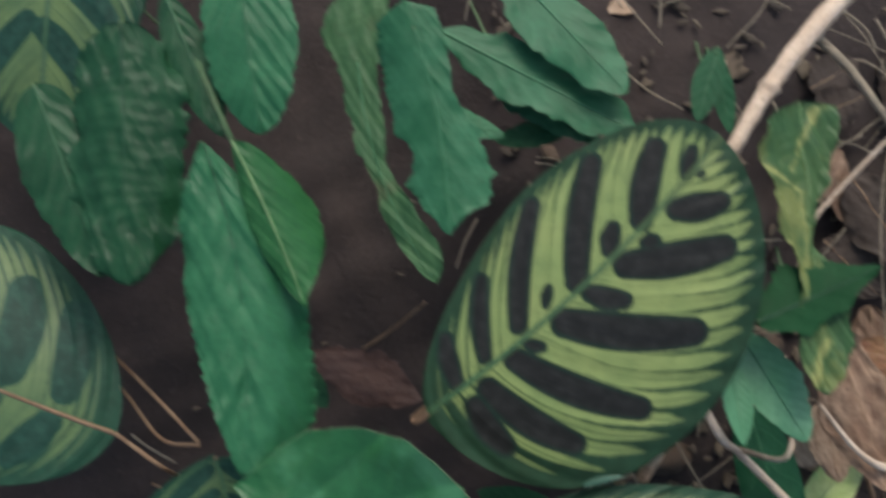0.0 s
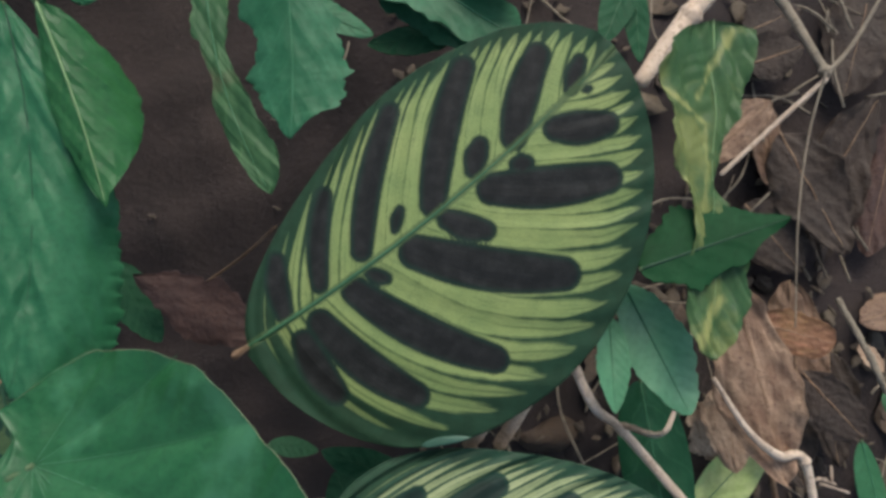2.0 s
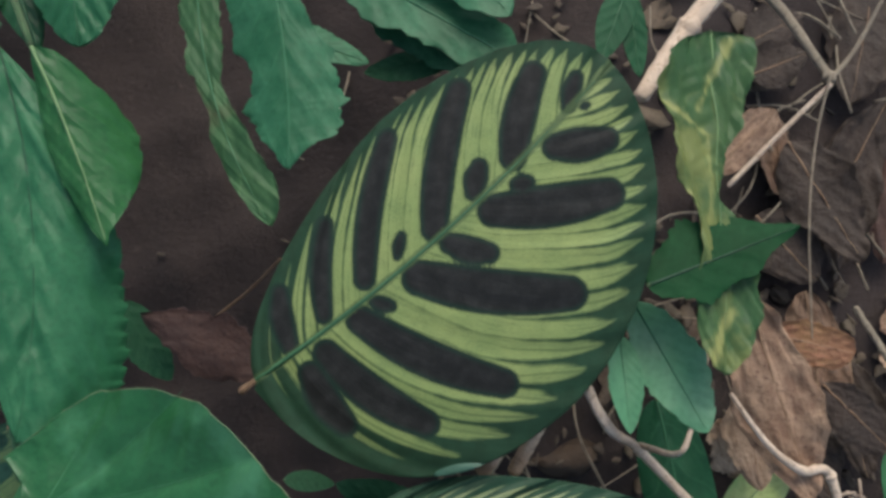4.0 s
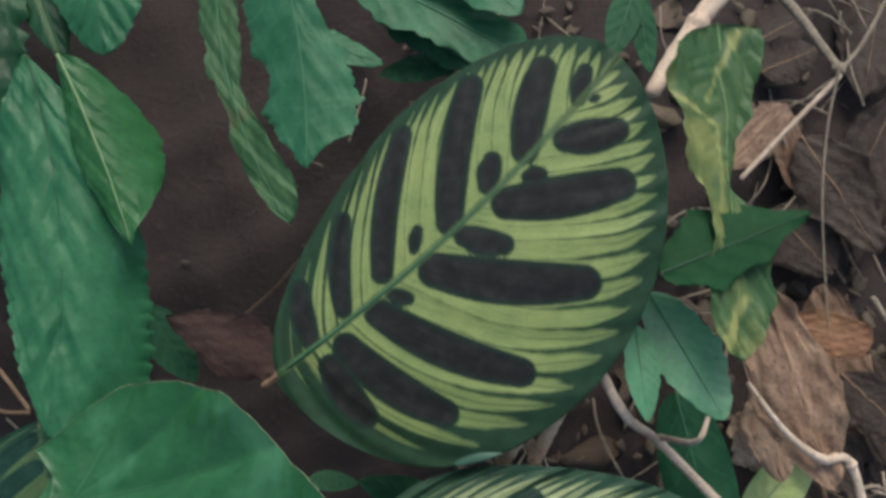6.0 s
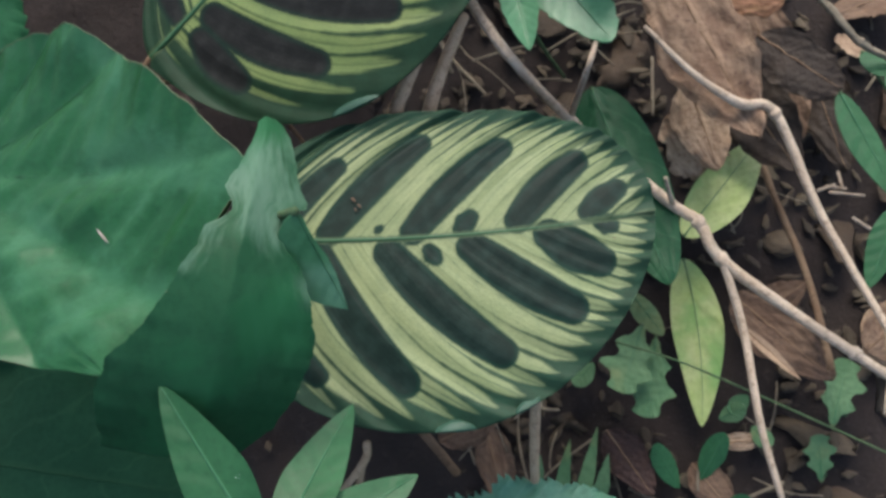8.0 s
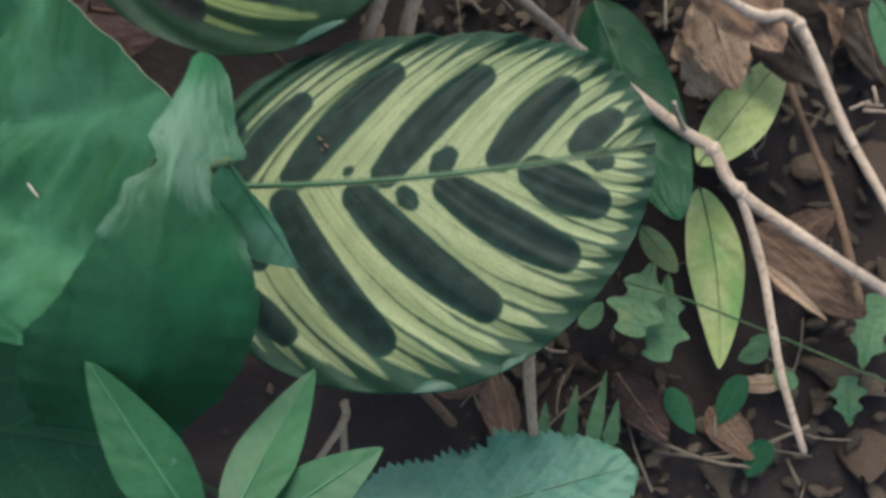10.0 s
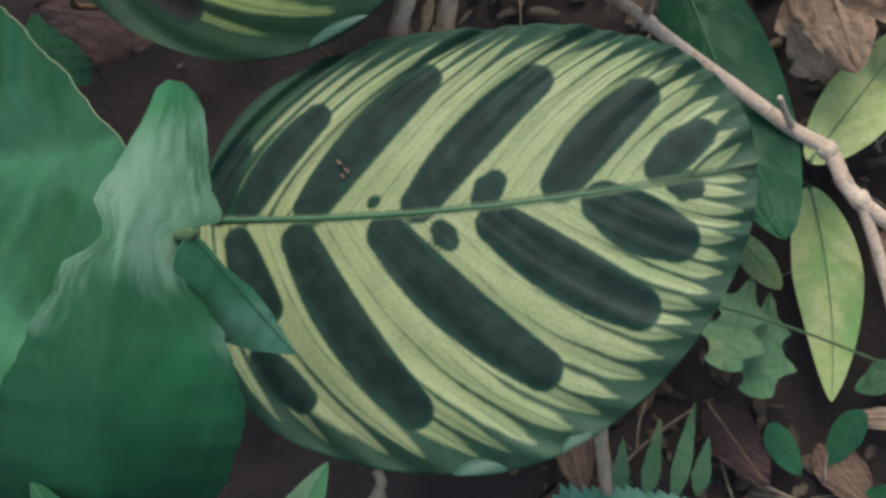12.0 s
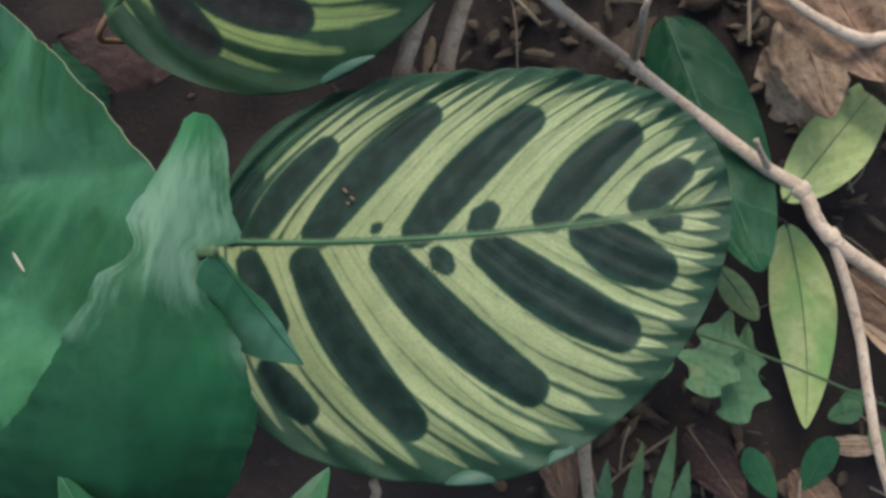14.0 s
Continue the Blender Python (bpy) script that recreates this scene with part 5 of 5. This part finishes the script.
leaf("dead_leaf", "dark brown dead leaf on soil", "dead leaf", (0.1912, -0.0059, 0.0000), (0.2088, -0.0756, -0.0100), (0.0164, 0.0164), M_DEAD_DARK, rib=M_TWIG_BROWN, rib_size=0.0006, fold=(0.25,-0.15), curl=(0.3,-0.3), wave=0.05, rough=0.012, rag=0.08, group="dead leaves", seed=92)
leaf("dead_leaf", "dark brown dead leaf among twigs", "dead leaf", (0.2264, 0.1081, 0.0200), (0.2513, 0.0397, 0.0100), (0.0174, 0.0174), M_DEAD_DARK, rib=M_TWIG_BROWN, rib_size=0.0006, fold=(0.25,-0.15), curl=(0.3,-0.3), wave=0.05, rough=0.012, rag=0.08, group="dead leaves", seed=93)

# more litter and shaded leaves
leaf("dead_leaf", "large dark brown dead leaf beneath twigs", "dead leaf", (0.2261, 0.0339, -0.0101), (0.2263, -0.0494, -0.0383), (0.0158, 0.0143), M_DEAD_DIM, rib=M_TWIG_BROWN, rib_size=0.0006, fold=(0.18, -0.12), curl=(0.25, -0.35), wave=0.04, rough=0.014, rag=0.07, group="dead leaves", seed=301, peak=0.5, high=1.5, rows=60)
leaf("dead_leaf", "dull brown dead leaf beneath thin twigs", "dead leaf", (0.2484, -0.0034, -0.0294), (0.2478, -0.0637, -0.0477), (0.0134, 0.0121), M_DEAD_DARK, rib=M_TWIG_BROWN, rib_size=0.0006, fold=(0.18, -0.12), curl=(0.25, -0.35), wave=0.04, rough=0.014, rag=0.07, group="dead leaves", seed=302)
leaf("dead_leaf", "brown dead leaf in the shade of the patterned leaf", "dead leaf", (0.0397, -0.1285, -0.0950), (0.0384, -0.1687, -0.1041), (0.0102, 0.0092), M_DEAD_DIM, rib=M_TWIG_BROWN, rib_size=0.0006, fold=(0.18, -0.12), curl=(0.25, -0.35), wave=0.04, rough=0.014, rag=0.07, group="dead leaves", seed=303)
leaf("dead_leaf", "small beige dead leaf on soil", "dead leaf", (0.1486, -0.1670, -0.0948), (0.1726, -0.1738, -0.0903), (0.0043, 0.0039), M_DEAD_PINK, rib=M_TWIG_BROWN, rib_size=0.0006, fold=(0.18, -0.12), curl=(0.25, -0.35), wave=0.04, rough=0.014, rag=0.07, group="dead leaves", seed=304)
leaf("dead_leaf", "dark reddish dead leaf among herbs", "dead leaf", (0.0973, -0.1479, -0.0904), (0.1096, -0.1835, -0.0960), (0.0105, 0.0095), M_DEAD_RED, rib=M_TWIG_BROWN, rib_size=0.0006, fold=(0.18, -0.12), curl=(0.25, -0.35), wave=0.04, rough=0.014, rag=0.07, group="dead leaves", seed=305)
leaf("dead_leaf", "curled brown dead leaf on soil", "dead leaf", (0.1332, -0.1730, -0.0974), (0.1444, -0.2006, -0.0999), (0.0091, 0.0082), M_DEAD_DIM, rib=M_TWIG_BROWN, rib_size=0.0006, fold=(0.18, -0.12), curl=(0.25, -0.35), wave=0.04, rough=0.014, rag=0.07, group="dead leaves", seed=306)
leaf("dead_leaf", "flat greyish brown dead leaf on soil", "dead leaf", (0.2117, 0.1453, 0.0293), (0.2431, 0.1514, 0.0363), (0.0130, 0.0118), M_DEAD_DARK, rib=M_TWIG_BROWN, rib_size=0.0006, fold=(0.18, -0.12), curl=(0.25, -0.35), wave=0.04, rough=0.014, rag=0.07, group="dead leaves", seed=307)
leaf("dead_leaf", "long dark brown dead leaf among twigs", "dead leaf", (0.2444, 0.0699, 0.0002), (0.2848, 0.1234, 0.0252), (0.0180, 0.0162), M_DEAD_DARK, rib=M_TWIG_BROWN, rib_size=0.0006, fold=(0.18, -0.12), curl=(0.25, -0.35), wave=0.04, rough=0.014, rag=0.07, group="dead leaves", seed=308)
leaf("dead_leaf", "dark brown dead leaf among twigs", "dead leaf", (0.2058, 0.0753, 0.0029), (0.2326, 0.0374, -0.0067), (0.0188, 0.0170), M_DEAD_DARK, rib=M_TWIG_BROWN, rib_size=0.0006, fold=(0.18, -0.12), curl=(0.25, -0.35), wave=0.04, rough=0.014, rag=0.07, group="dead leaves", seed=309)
leaf("dead_leaf", "crumpled brown dead leaf beside twigs", "dead leaf", (0.3033, 0.0165, -0.0215), (0.2647, 0.0095, -0.0182), (0.0139, 0.0126), M_DEAD_DIM, rib=M_TWIG_BROWN, rib_size=0.0006, fold=(0.18, -0.12), curl=(0.25, -0.35), wave=0.04, rough=0.014, rag=0.07, group="dead leaves", seed=310)
leaf("dead_leaf", "brown dead leaf beneath the forked branch", "dead leaf", (0.1782, -0.1173, -0.0759), (0.2126, -0.1084, -0.0657), (0.0096, 0.0087), M_DEAD_DIM, rib=M_TWIG_BROWN, rib_size=0.0006, fold=(0.18, -0.12), curl=(0.25, -0.35), wave=0.04, rough=0.014, rag=0.07, group="dead leaves", seed=311)
leaf("dead_leaf", "pinkish brown dead leaf at the edge of litter", "dead leaf", (0.2451, -0.1252, -0.0771), (0.2431, -0.1656, -0.0851), (0.0133, 0.0120), M_DEAD_PINK, rib=M_TWIG_BROWN, rib_size=0.0006, fold=(0.18, -0.12), curl=(0.25, -0.35), wave=0.04, rough=0.014, rag=0.07, group="dead leaves", seed=312)
# dark leaves that also cover bare soil, darkening it in place of shade
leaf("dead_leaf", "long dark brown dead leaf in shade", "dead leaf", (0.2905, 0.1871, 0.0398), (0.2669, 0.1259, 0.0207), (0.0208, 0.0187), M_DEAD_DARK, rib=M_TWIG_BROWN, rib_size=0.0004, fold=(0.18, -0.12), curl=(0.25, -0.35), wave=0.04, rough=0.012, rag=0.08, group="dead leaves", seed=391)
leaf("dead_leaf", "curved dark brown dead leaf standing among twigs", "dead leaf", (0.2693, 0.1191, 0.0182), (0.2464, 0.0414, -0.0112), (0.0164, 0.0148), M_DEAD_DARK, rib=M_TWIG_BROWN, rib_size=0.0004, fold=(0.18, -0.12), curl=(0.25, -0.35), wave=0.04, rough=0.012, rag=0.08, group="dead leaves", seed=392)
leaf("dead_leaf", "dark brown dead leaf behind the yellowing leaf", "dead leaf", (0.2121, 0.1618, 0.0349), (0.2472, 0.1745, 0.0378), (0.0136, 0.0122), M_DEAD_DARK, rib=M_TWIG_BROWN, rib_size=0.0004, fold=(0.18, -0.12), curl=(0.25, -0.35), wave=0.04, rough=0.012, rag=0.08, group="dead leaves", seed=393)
leaf("dead_leaf", "dark reddish brown dead leaf among straws", "dead leaf", (0.2975, 0.1124, 0.0149), (0.2741, 0.0439, -0.0105), (0.0172, 0.0155), M_DEAD_RED, rib=M_TWIG_BROWN, rib_size=0.0004, fold=(0.18, -0.12), curl=(0.25, -0.35), wave=0.04, rough=0.012, rag=0.08, group="dead leaves", seed=394)
leaf("dead_leaf", "dull brown dead leaf behind a thin twig", "dead leaf", (0.2228, 0.0830, 0.0057), (0.2219, 0.1280, 0.0228), (0.0122, 0.0110), M_DEAD_DIM, rib=M_TWIG_BROWN, rib_size=0.0004, fold=(0.18, -0.12), curl=(0.25, -0.35), wave=0.04, rough=0.012, rag=0.08, group="dead leaves", seed=395)
twig("short white splinter on litter", [(0.2351, -0.0686, -0.0479), (0.2437, -0.0730, -0.0474)], [0.00085, 0.00070], M_TWIG, seed=330, name="splinter")
twig("short white splinter on litter", [(0.2357, -0.0716, -0.0490), (0.2511, -0.0782, -0.0493)], [0.00085, 0.00070], M_TWIG, seed=331, name="splinter")
twig("short white splinter on litter", [(0.2428, -0.0635, -0.0457), (0.2418, -0.0712, -0.0468)], [0.00085, 0.00070], M_TWIG, seed=332, name="splinter")
twig("short white splinter on litter", [(0.2432, -0.0860, -0.0545), (0.2490, -0.0939, -0.0554)], [0.00085, 0.00070], M_TWIG, seed=333, name="splinter")
twig("short white splinter on litter", [(0.2303, -0.0695, -0.0483), (0.2387, -0.0696, -0.0462)], [0.00085, 0.00070], M_TWIG, seed=334, name="splinter")
leaf("dead_leaf", "pale flake of a dead leaf", "dead leaf", (0.2600, -0.0039, -0.0166), (0.2737, -0.0184, -0.0224), (0.0050, 0.0046), M_DEAD_PINK, peak=0.5, rag=0.2, wave=0.03, fold=(0.2, -0.1), group="dead leaves", seed=340)
leaf("shaded_leaf", "shaded grey-green leaf under the torn leaves", "leaf", (0.0454, 0.1326, 0.1000), (0.0048, 0.1321, 0.0940), (0.0089, 0.0080), M_DARK, peak=0.45, fold=(-0.05, -0.1), wave=0.02, teeth=14, bite=0.06, rib=M_DARK, rib_size=0.0004, seed=351)
leaf("shaded_leaf", "shaded blue-green leaf tip under the torn leaves", "leaf", (-0.0352, 0.1458, 0.1180), (0.0069, 0.1255, 0.1120), (0.0086, 0.0077), M_RAGGED, peak=0.45, fold=(-0.05, -0.1), wave=0.02, teeth=14, bite=0.06, rib=M_DARK, rib_size=0.0004, seed=352)
leaf("shaded_leaf", "shaded dark green leaf between the patterned leaves", "leaf", (0.0125, -0.0542, 0.0000), (-0.0314, -0.0324, 0.0000), (0.0103, 0.0093), M_DARK, peak=0.45, fold=(-0.05, -0.1), wave=0.02, rag=0.04, rib=M_DARK, rib_size=0.0004, seed=396)
leaf("shaded_leaf", "low dark green leaf in the shade of the patterned leaves", "leaf", (-0.0145, -0.0741, 0.0200), (-0.0256, -0.0444, 0.0100), (0.0114, 0.0103), M_DARK, peak=0.45, fold=(-0.05, -0.1), wave=0.02, rag=0.04, rib=M_DARK, rib_size=0.0004, seed=397)
twig("thin reddish stem leaning on the patterned leaf", [(-0.0824, 0.0577, 0.0000), (-0.0609, 0.0615, 0.0250), (-0.0434, 0.0653, 0.0500)], [0.00080, 0.00075, 0.00070], M_TWIG_BROWN, seed=399)

# twigs
twig("thick pale broken stick", [(0.1299, 0.1093, 0.0850), (0.1526, 0.1345, 0.0900), (0.1820, 0.1614, 0.0950), (0.2162, 0.1873, 0.1000)], [0.00397, 0.00456, 0.00546, 0.00555], M_TWIG, knots=(0.4,), seed=101)
twig("straight pale twig propped against a leaf", [(0.1676, 0.0682, 0.0660), (0.1932, 0.0864, 0.0754), (0.2187, 0.1034, 0.0880)], [0.00112, 0.00116, 0.00122], M_TWIG, seed=102)
twig("forked greyish dry twig on soil", [(0.1963, 0.1702, 0.0860), (0.2093, 0.1447, 0.0860), (0.2207, 0.1069, 0.0860)], [0.00275, 0.00249, 0.00202], M_TWIG_GREY, shoots=[([(0.2207, 0.1069, 0.0860), (0.2386, 0.1229, 0.0860), (0.2581, 0.1478, 0.0960)], [0.00121, 0.00103, 0.00082])], knots=(0.98,), seed=103)
twig("thin pale straw hanging down", [(0.2173, 0.1048, 0.0910), (0.2069, 0.0783, 0.0810), (0.1949, 0.0413, 0.0760), (0.1855, -0.0087, 0.0660)], [0.00066, 0.00058, 0.00048, 0.00039], M_TWIG_GREY, seed=104)
twig("long pale branch with a fork, lying on litter", [(0.0727, 0.0070, 0.0820), (0.0843, -0.0340, 0.0760), (0.1094, -0.0420, 0.0284), (0.1433, -0.0794, 0.0025), (0.1537, -0.0905, -0.0025), (0.1589, -0.1087, -0.0087), (0.1884, -0.1409, -0.0250), (0.2241, -0.1759, -0.0438), (0.2552, -0.2018, -0.0625)], [0.00220, 0.00212, 0.00217, 0.00251, 0.00263, 0.00274, 0.00249, 0.00224, 0.00226], M_TWIG, shoots=[([(0.1589, -0.1087, -0.0087), (0.1598, -0.1370, -0.0225), (0.1544, -0.1766, -0.0350), (0.1548, -0.2080, -0.0500)], [0.00199, 0.00198, 0.00171, 0.00145]), ([(0.1097, -0.0390, 0.0284), (0.1118, -0.0508, 0.0750), (0.1197, -0.0396, 0.0800)], [0.00154, 0.00123, 0.00099]), ([(0.1444, -0.0810, 0.0037), (0.1406, -0.0802, 0.0187), (0.1391, -0.0801, 0.0261)], [0.00125, 0.00099, 0.00099])], knots=(0.25, 0.5, 0.62, 0.81), seed=105)
twig("slender bent brown twig", [(0.1447, -0.0275, 0.0620), (0.1593, -0.0503, 0.0520), (0.1761, -0.0617, 0.0400), (0.1925, -0.0649, 0.0300), (0.1991, -0.1041, 0.0120), (0.2040, -0.1332, 0.0050), (0.2091, -0.1700, 0.0000)], [0.00100, 0.00150, 0.00220, 0.00223, 0.00198, 0.00170, 0.00142], M_TWIG, knots=(0.33, 0.5), seed=106)
twig("thin reddish brown dry twig", [(0.2064, -0.0476, -0.0375), (0.2055, -0.0700, -0.0400), (0.2054, -0.1129, -0.0450), (0.1992, -0.1572, -0.0500)], [0.00174, 0.00170, 0.00166, 0.00186], M_TWIG_BROWN, seed=107)
twig("short pale broken twig", [(0.2319, -0.0197, -0.0301), (0.2461, -0.0222, -0.0310), (0.2601, -0.0287, -0.0336)], [0.0009, 0.00099, 0.00072], M_TWIG, seed=108)
twig("rough grey twig with stubs", [(0.2287, 0.0111, 0.0300), (0.2379, -0.0150, 0.0280), (0.2479, -0.0355, 0.0200), (0.2682, -0.0473, 0.0100)], [0.00150, 0.00165, 0.00160, 0.00120], M_TWIG_GREY, knots=(0.4,0.66), rough=0.3, seed=109)
twig("short pale dry stem stub", [(0.0320, -0.0452, 0.0640), (0.0393, -0.0386, 0.0740), (0.0582, -0.0162, 0.0850)], [0.00324, 0.00297, 0.00275], M_TWIG_TAN, seed=110)
twig("pale stem stub beside another", [(0.0456, -0.0464, 0.0600), (0.0552, -0.0346, 0.0720), (0.0717, -0.0147, 0.0820)], [0.00304, 0.00277, 0.00231], M_TWIG_TAN, seed=111)
twig("forked tan stem under the patterned leaf", [(-0.0076, -0.1594, 0.0300), (-0.0126, -0.1622, 0.0150), (-0.0381, -0.1656, -0.0300)], [0.00159, 0.00159, 0.00124], M_TWIG_TAN, shoots=[([(-0.0126, -0.1622, 0.0150), (-0.0193, -0.1649, -0.0100), (-0.0253, -0.1711, -0.0300)], [0.00142, 0.00142, 0.00142])], seed=112)
twig("slanting pale stem in shade", [(0.0105, -0.1412, -0.0312), (0.0206, -0.1591, -0.0500)], [0.00205, 0.00208], M_TWIG_BROWN, seed=113)
twig("pale upright stem in shade", [(0.0608, -0.1538, 0.0200), (0.0572, -0.1619, 0.0000), (0.0527, -0.1758, -0.0300)], [0.00215, 0.00215, 0.00197], M_TWIG_TAN, seed=114)
twig("dark green thin runner stem", [(0.1077, -0.1218, -0.0400), (0.1280, -0.1355, -0.0400), (0.1504, -0.1518, -0.0450), (0.1820, -0.1751, -0.0550), (0.2172, -0.2022, -0.0650)], [0.00053, 0.00053, 0.00053, 0.00053, 0.00053], M_STEM, seed=115, rough=0.05, name="runner_stem")
twig("thin straw on dark soil", [(-0.2392, 0.1010, 0.0200), (-0.2160, 0.0733, 0.0300), (-0.1918, 0.0420, 0.0350), (-0.1708, 0.0135, 0.0450)], [0.001, 0.001, 0.001, 0.001], M_TWIG_BROWN, seed=116)
twig("thin pinkish straw on soil", [(-0.2186, 0.0625, 0.0200), (-0.2083, 0.0464, 0.0250), (-0.1923, 0.0212, 0.0300), (-0.1709, 0.0118, 0.0450)], [0.0009, 0.0009, 0.0009, 0.0009], M_TWIG_BROWN, seed=117)
twig("fine pale rootlet on soil", [(0.2324, -0.1396, -0.0500), (0.2282, -0.1599, -0.0562), (0.2178, -0.1809, -0.0625)], [0.00081, 0.00080, 0.00080], M_TWIG, seed=118)
twig("short pale twig on litter", [(0.2222, -0.0304, -0.0346), (0.2326, -0.0192, -0.0299), (0.2425, -0.0166, -0.0288)], [0.0008, 0.00088, 0.00064], M_TWIG, seed=119)
twig("thin pale stick lying across litter", [(0.2296, -0.0045, -0.0239), (0.2417, -0.0134, -0.0275), (0.2564, -0.0255, -0.0323)], [0.0007, 0.00077, 0.00056], M_TWIG, seed=120)
